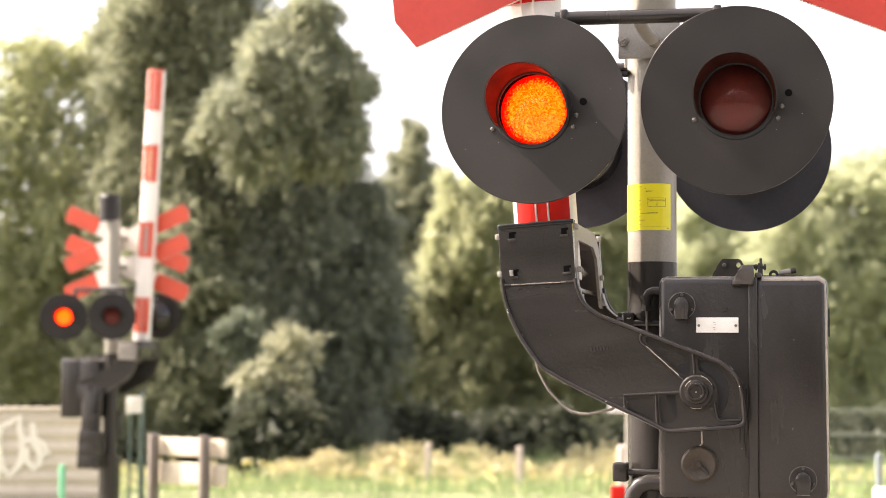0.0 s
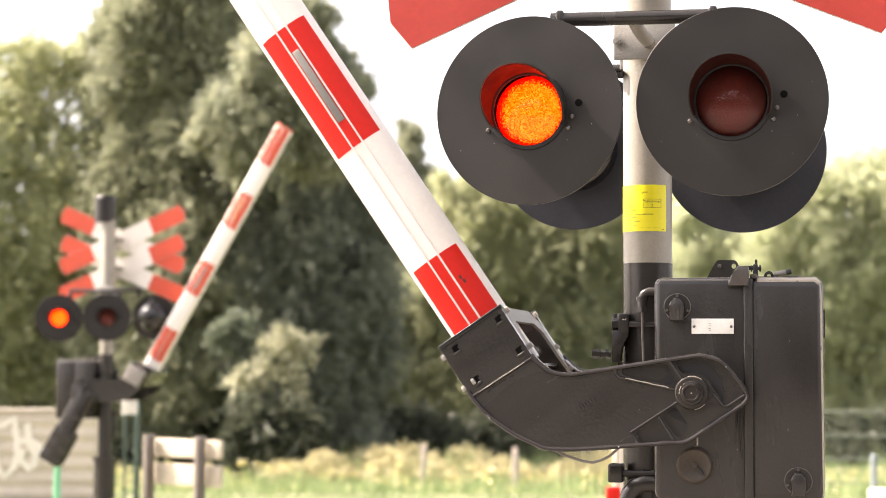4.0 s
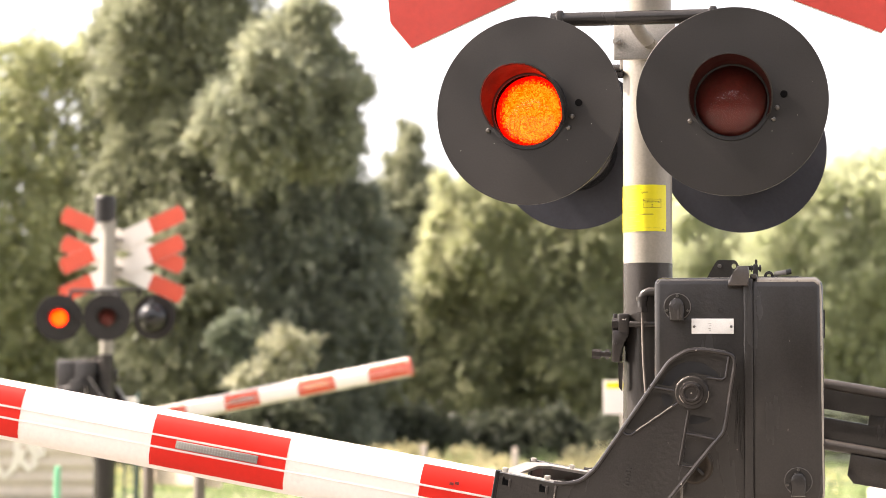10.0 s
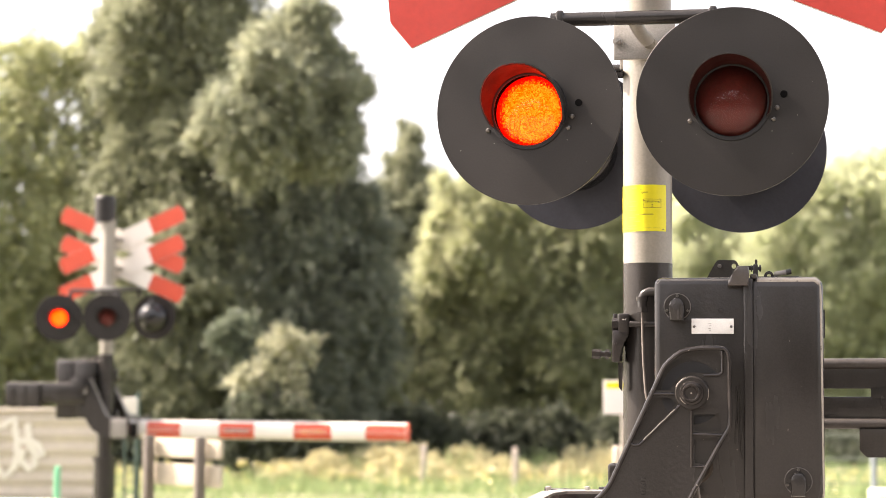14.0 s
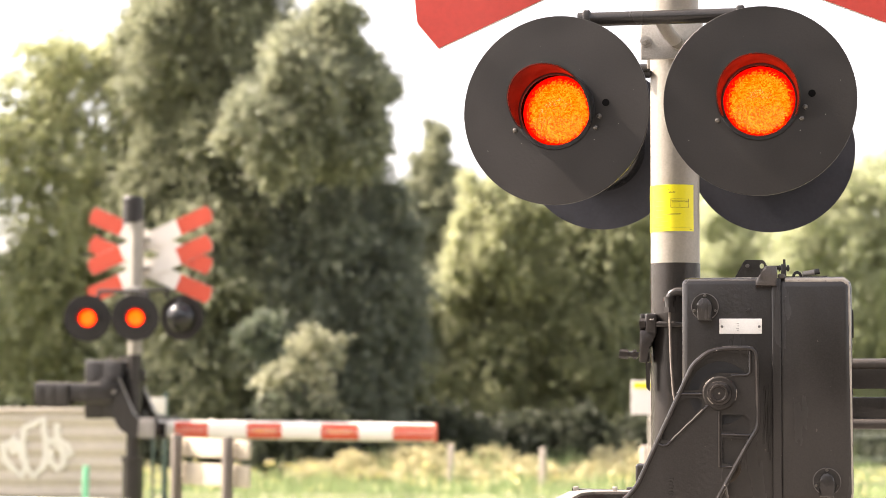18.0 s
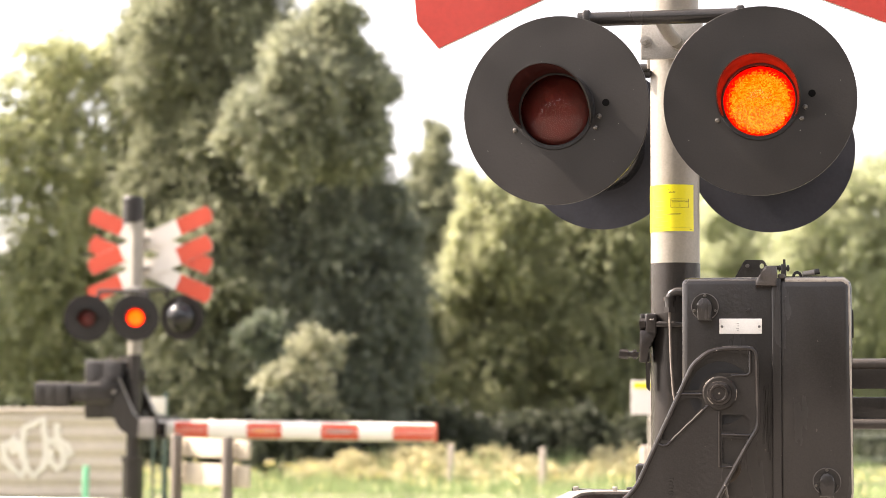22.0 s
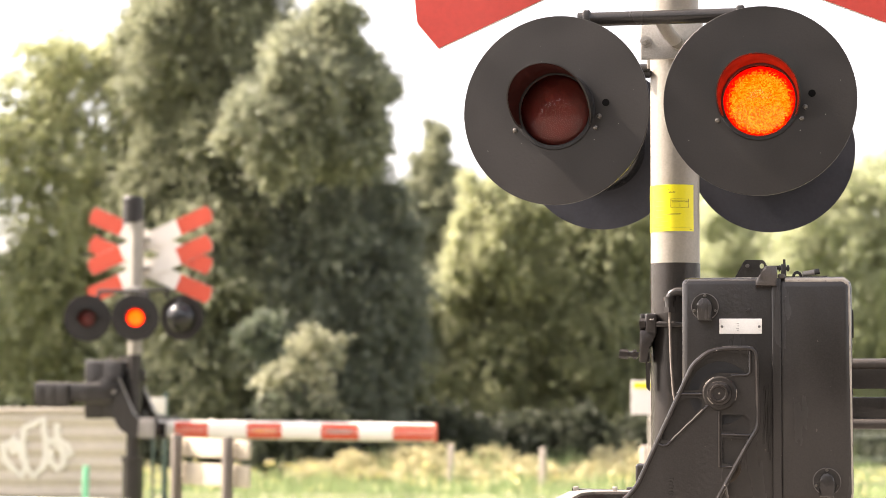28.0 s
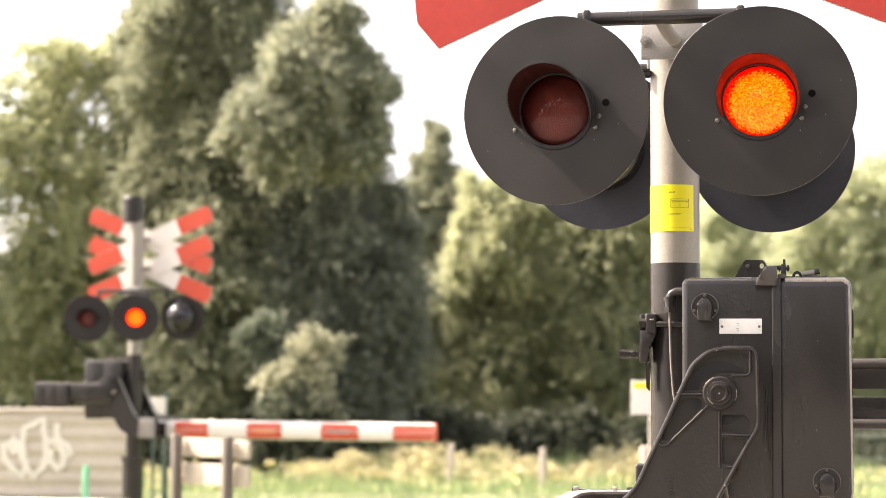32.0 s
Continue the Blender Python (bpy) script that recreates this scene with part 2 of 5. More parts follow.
def leafy(name, dark, light, through_light=0.42):
    """Leaves: colour by leaf island, with light coming through."""
    m = bpy.data.materials.new(name)
    m.use_nodes = True
    nt = m.node_tree
    p = nt.nodes["Principled BSDF"]
    geo = nt.nodes.new("ShaderNodeNewGeometry")
    tc = nt.nodes.new("ShaderNodeTexCoord")
    no = nt.nodes.new("ShaderNodeTexNoise")
    no.inputs["Scale"].default_value = 0.55
    no.inputs["Detail"].default_value = 3
    nt.links.new(tc.outputs["Object"], no.inputs["Vector"])
    avg = nt.nodes.new("ShaderNodeMath")
    avg.operation = "MULTIPLY_ADD"
    avg.inputs[1].default_value = 0.75
    few = nt.nodes.new("ShaderNodeMath")
    few.operation = "POWER"
    few.inputs[1].default_value = 4.5
    nt.links.new(geo.outputs["Random Per Island"], few.inputs[0])
    nt.links.new(few.outputs[0], avg.inputs[0])
    half = nt.nodes.new("ShaderNodeMath")
    half.operation = "MULTIPLY"
    half.inputs[1].default_value = 0.5
    nt.links.new(no.outputs["Fac"], half.inputs[0])
    nt.links.new(half.outputs[0], avg.inputs[2])
    mx = nt.nodes.new("ShaderNodeMix")
    mx.data_type = "RGBA"
    nt.links.new(avg.outputs[0], mx.inputs["Factor"])
    mx.inputs[6].default_value = (*dark, 1)
    mx.inputs[7].default_value = (*light, 1)
    nt.links.new(mx.outputs[2], p.inputs["Base Color"])
    p.inputs["Roughness"].default_value = 0.5
    p.inputs["Specular IOR Level"].default_value = 0.3
    tr = nt.nodes.new("ShaderNodeBsdfTranslucent")
    nt.links.new(mx.outputs[2], tr.inputs[0])
    ms = nt.nodes.new("ShaderNodeMixShader")
    ms.inputs[0].default_value = through_light
    nt.links.new(p.outputs[0], ms.inputs[1])
    nt.links.new(tr.outputs[0], ms.inputs[2])
    nt.links.new(ms.outputs[0], nt.nodes["Material Output"].inputs[0])
    return m


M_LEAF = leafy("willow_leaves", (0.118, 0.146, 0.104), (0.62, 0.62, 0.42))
M_LEAF2 = leafy("yellow_green_leaves", (0.25, 0.282, 0.165), (0.72, 0.72, 0.42))
M_LEAF3 = leafy("dark_leaves", (0.112, 0.140, 0.100), (0.30, 0.33, 0.235))
M_LEAF9 = leafy("dull_willow_leaves", (0.138, 0.16, 0.106), (0.54, 0.545, 0.36))
# Blue-green leaf tone darkened to stand for shade under the crown.
M_LEAF8 = leafy("shade_toned_leaves", (0.116, 0.140, 0.110), (0.385, 0.405, 0.30))
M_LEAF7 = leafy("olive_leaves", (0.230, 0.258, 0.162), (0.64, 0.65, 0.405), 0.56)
M_LEAF5 = leafy("haze_paled_leaves", (0.42, 0.455, 0.30), (0.72, 0.745, 0.50), 0.6)
M_LEAF10 = leafy("sun_lightened_leaves", (0.35, 0.38, 0.232), (0.74, 0.745, 0.465), 0.58)
# Shade at the foot of the trees, put into the leaf colour.
M_LEAF6 = leafy("shade_darkened_leaves", (0.064, 0.075, 0.050), (0.115, 0.125, 0.082))
M_LEAF4 = leafy("silvery_leaves", (0.25, 0.265, 0.18), (0.68, 0.655, 0.47))
M_GRASS = leafy("meadow_grass", (0.165, 0.235, 0.098), (0.37, 0.44, 0.21), 0.3)
M_WEED = leafy("dry_weeds", (0.35, 0.30, 0.16), (0.67, 0.63, 0.38), 0.3)
M_FLOWER = leafy("yellow_flowers", (0.62, 0.52, 0.16), (0.80, 0.74, 0.42), 0.3)
M_CREAM = leafy("cream_flowers", (0.55, 0.48, 0.29), (0.76, 0.70, 0.47), 0.3)
M_SOIL = material("grassy_soil", (0.13, 0.14, 0.06), 0.95, vary=0.4, scale=0.8, bump=0.4)


def pave_near(m, edge0, edge1, colour):
    """Grey hard standing in front of the meadow, passing into soil between two distances."""
    nt = m.node_tree
    p = nt.nodes["Principled BSDF"]
    old = p.inputs["Base Color"].links[0].from_socket
    tc = nt.nodes.new("ShaderNodeTexCoord")
    sep = nt.nodes.new("ShaderNodeSeparateXYZ")
    nt.links.new(tc.outputs["Object"], sep.inputs[0])
    no = nt.nodes.new("ShaderNodeTexNoise")
    no.inputs["Scale"].default_value = 1.5
    nt.links.new(tc.outputs["Object"], no.inputs["Vector"])
    wob = nt.nodes.new("ShaderNodeMath")
    wob.operation = "MULTIPLY_ADD"
    wob.inputs[1].default_value = 1.2
    nt.links.new(no.outputs["Fac"], wob.inputs[0])
    nt.links.new(sep.outputs["Y"], wob.inputs[2])
    rng = nt.nodes.new("ShaderNodeMapRange")
    rng.inputs["From Min"].default_value = edge0
    rng.inputs["From Max"].default_value = edge1
    nt.links.new(wob.outputs[0], rng.inputs["Value"])
    mx = nt.nodes.new("ShaderNodeMix")
    mx.data_type = "RGBA"
    nt.links.new(rng.outputs[0], mx.inputs["Factor"])
    mx.inputs[6].default_value = (*colour, 1)
    nt.links.new(old, mx.inputs[7])
    nt.links.new(mx.outputs[2], p.inputs["Base Color"])


pave_near(M_SOIL, 14.6, 15.4, (0.17, 0.155, 0.135))


# ---- mesh helpers ----
def box(bm, at, size, bevel=0.0, turn=None):
    m = Matrix.Translation(at) @ (turn or Matrix()) @ Matrix.Diagonal((*size, 1))
    made = bmesh.ops.create_cube(bm, size=1, matrix=m)
    if bevel:
        edges = {e for v in made["verts"] for e in v.link_edges}
        bmesh.ops.bevel(bm, geom=list(edges), offset=bevel, segments=3, profile=0.5, affect="EDGES")
    return bm


def cyl(bm, a, b, r, r2=None, seg=24):
    """Cylinder or cone from point a to point b."""
    a, b = Vector(a), Vector(b)
    d = b - a
    m = Matrix.Translation((a + b) / 2) @ d.to_track_quat("Z", "Y").to_matrix().to_4x4()
    bmesh.ops.create_cone(bm, cap_ends=True, segments=seg, radius1=r, radius2=r if r2 is None else r2, depth=d.length, matrix=m)
    return bm


def tube(bm, pts, r, seg=8):
    """Round bar along a line of points."""
    pts = [Vector(p) for p in pts]
    rings = []
    for i, p in enumerate(pts):
        d = (pts[min(i + 1, len(pts) - 1)] - pts[max(i - 1, 0)]).normalized()
        side = d.cross(Vector((0, 1, 0)) if abs(d.y) < 0.9 else Vector((1, 0, 0))).normalized()
        up = d.cross(side)
        rings.append([bm.verts.new(p + side * (r * math.cos(2 * math.pi * k / seg)) + up * (r * math.sin(2 * math.pi * k / seg))) for k in range(seg)])
    for q, s in zip(rings, rings[1:]):
        for k in range(seg):
            bm.faces.new((q[k], q[(k + 1) % seg], s[(k + 1) % seg], s[k]))
    bm.faces.new(rings[0][::-1])
    bm.faces.new(rings[-1])
    return bm


def lathe(bm, profile, m=None, seg=48, closed=True):
    """Turn a profile of (radius, height) about local z; m places it."""
    m = m or Matrix()
    rings = []
    for r, h in profile:
        if r < 1e-6:
            rings.append([bm.verts.new(m @ Vector((0, 0, h)))])
        else:
            rings.append([bm.verts.new(m @ Vector((r * math.cos(2 * math.pi * k / seg), r * math.sin(2 * math.pi * k / seg), h))) for k in range(seg)])
    pairs = list(zip(rings, rings[1:]))
    if closed:
        pairs.append((rings[-1], rings[0]))
    for q, s in pairs:
        if len(q) == 1 and len(s) == 1:
            continue
        for k in range(seg):
            j = (k + 1) % seg
            if len(q) == 1:
                bm.faces.new((q[0], s[j], s[k]))
            elif len(s) == 1:
                bm.faces.new((q[k], q[j], s[0]))
            else:
                bm.faces.new((q[k], q[j], s[j], s[k]))
    return bm


def prism(bm, outline, y0, y1, bevel=0.0):
    """Plate with an outline in x and z, from y0 to y1."""
    front = [bm.verts.new((x, y0, z)) for x, z in outline]
    back = [bm.verts.new((x, y1, z)) for x, z in outline]
    n = len(outline)
    f = [bm.faces.new(front), bm.faces.new(back[::-1])]
    for k in range(n):
        bm.faces.new((front[(k + 1) % n], front[k], back[k], back[(k + 1) % n]))
    if bevel:
        edges = [e for face in f for e in face.edges]
        bmesh.ops.bevel(bm, geom=edges, offset=bevel, segments=2, profile=0.5, affect="EDGES")
    return bm


def rounded(loop, cut=0.016):
    """The closed outline with each corner turned into a short curve."""
    pts = []
    for k, p in enumerate(loop):
        p, a, z = Vector(p), Vector(loop[k - 1]), Vector(loop[(k + 1) % len(loop)])
        s = p + (a - p).normalized() * min(cut, (a - p).length * 0.42)
        e = p + (z - p).normalized() * min(cut, (z - p).length * 0.42)
        pts += [tuple((1 - t) ** 2 * s + 2 * t * (1 - t) * p + t * t * e) for t in (0.0, 0.5, 1.0)]
    return pts


def plate_with_openings(bm, outline, holes, y0, y1):
    """Plate with through openings; outlines in x and z."""
    edges = []
    for loop in [outline] + holes:
        vs = [bm.verts.new((x, y0, z)) for x, z in loop]
        edges += [bm.edges.new((vs[k], vs[(k + 1) % len(vs)])) for k in range(len(vs))]
    made = bmesh.ops.triangle_fill(bm, use_beauty=True, use_dissolve=False, edges=edges)
    faces = [g for g in made["geom"] if isinstance(g, bmesh.types.BMFace)]
    ext = bmesh.ops.extrude_face_region(bm, geom=faces)
    bmesh.ops.translate(bm, vec=(0, y1 - y0, 0), verts=[g for g in ext["geom"] if isinstance(g, bmesh.types.BMVert)])
    return bm


def finish(name, bm, mat, smooth=35):
    bmesh.ops.recalc_face_normals(bm, faces=bm.faces)
    me = bpy.data.meshes.new(name)
    bm.to_mesh(me)
    bm.free()
    me.materials.append(mat)
    if smooth:
        me.polygons.foreach_set("use_smooth", [True] * len(me.polygons))
        me.set_sharp_from_angle(angle=radians(smooth))
    return me


def part(name, bm, mat, parent, label="", at=None, smooth=35):
    """One mesh object under a thing or a part."""
    ob = new(name, finish(name, bm, mat, smooth))
    ob.parent = parent
    if at is not None:
        ob.matrix_basis = at
    return tagged(ob, label)


def mesh_thing(name, bm, mat, m, label, category, group="", kind="", smooth=35):
    ob = new(name, finish(name, bm, mat, smooth))
    ob.matrix_world = m
    return tagged(ob, label, category, group, kind)


def thing(name, m, label, category, group="", kind=""):
    ob = new(name)
    ob.matrix_world = m
    ob.empty_display_size = 0.1
    return tagged(ob, label, category, group, kind)


B = bmesh.new
FACE = Matrix.Rotation(radians(90), 4, "X")     # turns local z to -y


# ---- ground ----
def ground_height(y):
    def step(a, b):
        t = min(1.0, max(0.0, (y - a) / (b - a)))
        return t * t * (3 - 2 * t)
    return -0.22 * step(7, 13) - 0.88 * step(22, 28)


def build_ground():
    ys = [-3000, -400, -60, -10, 0, 4, 6] + [7 + 0.5 * k for k in range(13)] + [15, 18, 21] + [22 + 0.5 * k for k in range(11)] + [29, 32, 36, 42, 60, 120, 500, 3000]
    xs = [-3000, -400, -60, -20, -12, -8, -4, 0, 4, 8, 12, 20, 60, 400, 3000]
    bm = B()
    grid = [[bm.verts.new((x, y, ground_height(y))) for x in xs] for y in ys]
    for a, b in zip(grid, grid[1:]):
        for k in range(len(xs) - 1):
            bm.faces.new((a[k], a[k + 1], b[k + 1], b[k]))
    ob = new("ground", finish("ground", bm, M_SOIL, 60))
    tagged(ob, "uneven grassy ground sloping down to a meadow", "ground", kind="structure")


build_ground()

# ---- the two crossing posts ----
YAW = -12.2
NEAR = pose(0.587, 4.85, 0, 0, 0, YAW)
FAR = pose(-3.340, 16.9, -0.229, 0, 0, 169)
FAR_PIVOT = pose(-3.346, 16.9, -0.204, 0, 0, 169)
R_DISC, R_LENS = 0.255, 0.098


def lamp(parent, x, y, z, back, shuttered, label, size=1.0, aim_side=0.0):
    """Round lamp with background disc, looking along -y, or along +y if back. Returns its two shutters."""
    m = pose(x, y, z, 0, 0, (180 if back else 0) + aim_side) @ Matrix.Scale(size, 4)
    bm = lathe(B(), [(0.104, -0.004), (0.104, 0.004), (R_DISC - 0.001, 0.004), (R_DISC, 0.003), (R_DISC, -0.004)], FACE, 96)
    disc = part("warning_lamp", bm, M_NAVY if back and not shuttered else M_DISC, parent, label, m)
    rh = 0.215 if shuttered else 0.135 if back else 0.165
    dome = 0.15 if shuttered or back else 0.165
    bm = lathe(B(), [(0, -dome), (rh * 0.3, 0.02 - dome * 1.113), (rh * 0.58, -0.136 - (dome - 0.15) * 0.47), (rh * 0.8, -0.116), (rh * 0.94, -0.088), (rh, -0.055), (rh, -0.007), (rh - 0.006, -0.007), (rh - 0.006, -0.085), (0, -0.115)], FACE, 48, closed=False)
    part("housing", bm, M_GLOSS if shuttered or back else M_SHELL, disc, "round black lamp housing")
    # hood: a slanted half tube, longest at the top
    bm = B()
    rings = []
    for k in range(41):
        a = radians(-118 + 236 * k / 40)
        ln = 0.004 + 0.155 * (1 - (abs(a) / radians(119)) ** 2.6)
        c, s = math.sin(a), math.cos(a)
        ring = []
        for r in (0.101, 0.1045):
            for yy in (-0.004, -ln):
                ring.append(bm.verts.new((r * c * (1 + 0.06 * (yy < -0.01)), yy, r * s)))
        rings.append(ring)
    for p, q in zip(rings, rings[1:]):
        for a, b in ((0, 1), (1, 3), (3, 2), (2, 0)):
            bm.faces.new((p[a], p[b], q[b], q[a]))
    bm.faces.new((rings[0][0], rings[0][1], rings[0][3], rings[0][2]))
    bm.faces.new((rings[-1][0], rings[-1][2], rings[-1][3], rings[-1][1]))
    part("hood", bm, M_DISC, disc, "curved sheet-metal hood over the lens")
    # The lining's red colour stands in for the lamp's glow on the hood.
    bm = B()
    rows = []
    for k in range(41):
        a = radians(-112 + 224 * k / 40)
        ln = 0.002 + 0.152 * (1 - (abs(a) / radians(119)) ** 2.6)
        c, s = math.sin(a), math.cos(a)
        rows.append([bm.verts.new((r * c * (1 + 0.06 * (yy < -0.01)), yy, r * s)) for r, yy in ((0.0998, -0.006), (0.0998, -ln), (0.1006, -ln), (0.1006, -0.006))])
    for p, q in zip(rows, rows[1:]):
        for k in range(4):
            bm.faces.new((p[k], p[(k + 1) % 4], q[(k + 1) % 4], q[k]))
    bm.faces.new(rows[0])
    bm.faces.new(rows[-1][::-1])
    part("hood_lining", bm, M_LINING, disc, "dark brown inside of the hood, reddened for the lamp's glow")
    bm = lathe(B(), [(R_LENS - 0.003, 0.002), (0.106, 0.002), (0.108, 0.005), (0.106, 0.009), (R_LENS, 0.009), (R_LENS - 0.003, 0.006)], FACE, 64)
    part("lens_ring", bm, M_RUBBER, disc, "black rubber ring")
    prof = [(R_LENS * math.sin(radians(a)) / math.sin(radians(38)), 0.035 * (math.cos(radians(a)) - math.cos(radians(38))) / (1 - math.cos(radians(38)))) for a in (38, 34, 29, 24, 18, 12, 6, 0)]
    bm = lathe(B(), [(r, h * 0.9 - 0.012) for r, h in prof], FACE, 64, closed=False)
    ln = part("lens", bm, M_LENS, disc, "domed red glass lens")
    ln.visible_shadow = False
    bm = lathe(B(), [(0, -0.038), (0.099, -0.038), (0.099, -0.050), (0, -0.050)], FACE, 48, closed=False)
    part("led_array", bm, M_LED if shuttered else M_SHUT, disc, "glowing orange-red diode array" if shuttered else "dark diode array")
    shutters = []
    # Added shutters cover the glowing array to stand for the lamp going dark.
    if shuttered:
        for up in (1, -1):
            bm = B()
            arc = [(0.1 * math.cos(radians(a)), up * 0.1 * math.sin(radians(a))) for a in range(4, 180, 8)]
            outline = [(0.1, -0.003 * up)] + arc + [(-0.1, -0.003 * up)]
            y0 = 0.0270 if up > 0 else 0.0280
            prism(bm, outline, y0, y0 + 0.0006)
            shutters.append(part("shutter", bm, M_SHUT, disc, "added dark red shutter, closed while the lamp counts as off"))
    for a in (96, 205, 335, 350):
        px, pz = 0.122 * math.cos(radians(a)), 0.122 * math.sin(radians(a))
        bm = lathe(B(), [(0.0068, 0.003), (0.0068, 0.007), (0.0056, 0.0098), (0.003, 0.0112), (0, 0.0116)], pose(px, 0, pz) @ FACE, 16, closed=False)
        part("screw", bm, M_SCREW, disc, "small steel screw")
    # Black disc on the surface stands for the hole's dark depth.
    bm = B()
    cyl(bm, (0.138, -0.0045, 0.015), (0.138, -0.0065, 0.015), 0.0098, None, 16)
    part("sight_hole", bm, M_HOLE, disc, "small black disc standing for the sighting hole")
    return shutters


def board_outline(half, w):
    """Long board with blunt arrow ends."""
    tip = [(half - 0.028, -w / 2), (half, -0.005), (half, 0.005), (half - 0.028, w / 2)]
    return tip + [(-x, -z) for x, z in tip]


def crossbuck(parent, z, y, red, size=1.0):
    """One diagonal cross of two boards, white in the middle and red at the ends."""
    for k, a in enumerate((23.0, -23.0)):
        m = pose(0.0 if size == 1.0 else -0.06, y - 0.012 * k, z, 0, a, 0) @ Matrix.Scale(size, 4)
        board = part("crossbuck_board", prism(B(), board_outline(0.772, 0.19), -0.0035, 0.0035), M_WHITE, parent, "diagonal warning board, white with red ends", m)
        for s in (-1, 1):
            pts = [(s * x, zz) for x, zz in [(0.36, -0.093), (0.743, -0.093), (0.770, -0.005), (0.770, 0.005), (0.743, 0.093), (0.36, 0.093)]]
            part("red_end", prism(B(), pts if s > 0 else pts[::-1], -0.0055, 0.0055), red, board, "red reflective end")


def signal_post(m, near):
    """Post with two crosses, lamps to both sides and its brackets. Returns the shutters by side."""
    label = "grey crossing post with black foot, red-white crosses and round warning lamps"
    root = thing("signal_post", m, label, "crossing signal", "level crossing signals")
    high = 3.27 if near else 3.12
    part("post", cyl(B(), (0, 0, 1.0), (0, 0, high), 0.0695, None, 48), M_POLE, root, "light grey round steel post")
    bm = B()
    cyl(bm, (0, 0, 0), (0, 0, 1.782), 0.0705, None, 48)
    part("foot", bm, M_BLACK, root, "black painted foot of the post")
    bm = B()
    wide, tall = (0.115, 0.86) if near else (0.105, 0.72)
    cyl(bm, (0, 0, 0), (0, 0, tall), wide, None, 32)
    cyl(bm, (0, 0, tall), (0, 0, tall + 0.05), wide + 0.013, None, 32)
    part("base_sleeve", bm, M_BLACK, root, "thick black base sleeve")
    bm = B()
    bx = 0.0 if near else 0.045
    cyl(bm, (bx, 0, high - 0.02), (bx, 0, high + 0.22), 0.105, None, 32)
    cyl(bm, (bx, 0, high + 0.22), (bx, 0, high + 0.245), 0.105, 0.09, 32)
    part("bell", bm, M_DISC, root, "black warning bell on the post top")
    size = 1.0 if near else 0.925
    for z in (2.765, 3.07) if near else (2.645, 2.935):
        crossbuck(root, z, -0.20, M_REDB if near else M_RED_FAR, size)
        bm = B()
        box(bm, (0, -0.13, z), (0.16, 0.13, 0.05), 0.006)
        box(bm, (0, -0.13, z - 0.09), (0.10, 0.13, 0.035), 0.005)
        part("board_bracket", bm, M_GALV, root, "galvanised bracket")
    # lamp bars
    bm = B()
    tube(bm, [(-0.235, -0.30, 2.4375), (0.225, -0.30, 2.4325)], 0.0195, 16)
    part("lamp_bar", bm, M_BLACK, root, "black round bar carrying the front lamps")
    for x in (-0.21, 0.205):
        bm = B()
        box(bm, (x, -0.30, 2.438 if x < 0 else 2.434), (0.022, 0.042, 0.045), 0.006)
        tube(bm, [(x, -0.30, 2.43), (x, -0.31, 2.36)], 0.018, 10)
        part("bar_clamp", bm, M_BLACK, root)
    bm = B()
    tube(bm, [(-0.255, 0.32, 2.40), (0.255, 0.32, 2.40)], 0.0195, 16)
    tube(bm, [(-0.255, 0.32, 2.40), (-0.255, 0.33, 2.30)], 0.018, 10)
    tube(bm, [(0.255, 0.32, 2.40), (0.255, 0.33, 2.30)], 0.018, 10)
    part("lamp_bar", bm, M_BLACK, root, "black round bar carrying the rear lamps")
    for y in (-0.08, 0.08):
        part("clamp_plate", box(B(), (0.0, y, 2.41), (0.175, 0.012, 0.10), 0.003), M_GALV, root, "grey clamp plate round the post")
    part("stay_tube", tube(B(), [(0.02, -0.08, 2.40), (0.0, -0.19, 2.415), (-0.01, -0.30, 2.432)], 0.019, 14), M_POLE, root, "grey stay tube")
    part("stay_tube", tube(B(), [(0.0, 0.08, 2.40), (0.0, 0.32, 2.40)], 0.021, 14), M_POLE, root, "grey stay tube")
    for x in (-0.073, 0.073):
        bm = B()
        cyl(bm, (x, -0.086, 2.412), (x, -0.092, 2.412), 0.016, None, 20)
        cyl(bm, (x, -0.092, 2.412), (x, -0.102, 2.412), 0.0115, None, 6)
        cyl(bm, (x, -0.102, 2.412), (x, -0.116, 2.412), 0.006, None, 10)
        part("bolt", bm, M_GALV, root, "galvanised bolt and nut")
    bm = B()
    box(bm, (-0.085, -0.03, 2.335), (0.04, 0.05, 0.006), 0)
    box(bm, (-0.085, -0.03, 2.325), (0.04, 0.05, 0.010), 0)
    part("small_bracket", bm, M_BLACK, root)
    if near:
        spec = [(-0.281, -0.40, 2.174, False, True), (0.257, -0.40, 2.184, False, True), (-0.266, 0.42, 2.171, True, False), (0.256, 0.42, 2.153, True, False)]
    else:
        spec = [(-0.34, -0.40, 2.16, False, False), (0.15, -0.40, 2.16, False, False), (-0.17, 0.42, 2.138, True, True), (0.33, 0.42, 2.132, True, True)]
    lights = []
    for x, y, z, back, sh in spec:
        side = (-4.0 if x < 0 and not back else 0.0) if near else (20.0 if back else 0.0)
        lights.append(lamp(root, x, y, z, back, sh, "round black warning lamp with a red lens", (1.0 if near else 0.9) * ((0.99 if back else 0.977) if near and x > 0 else 1.0), side))
        bm = B()
        s = 1 if back else -1
        cyl(bm, (x, y - s * 0.06, z + 0.12), (x, 0.32 * s + (0.01 if back else 0.02), 2.33), 0.02, None, 10)
        part("lamp_arm", bm, M_BLACK, root)
    return root, lights


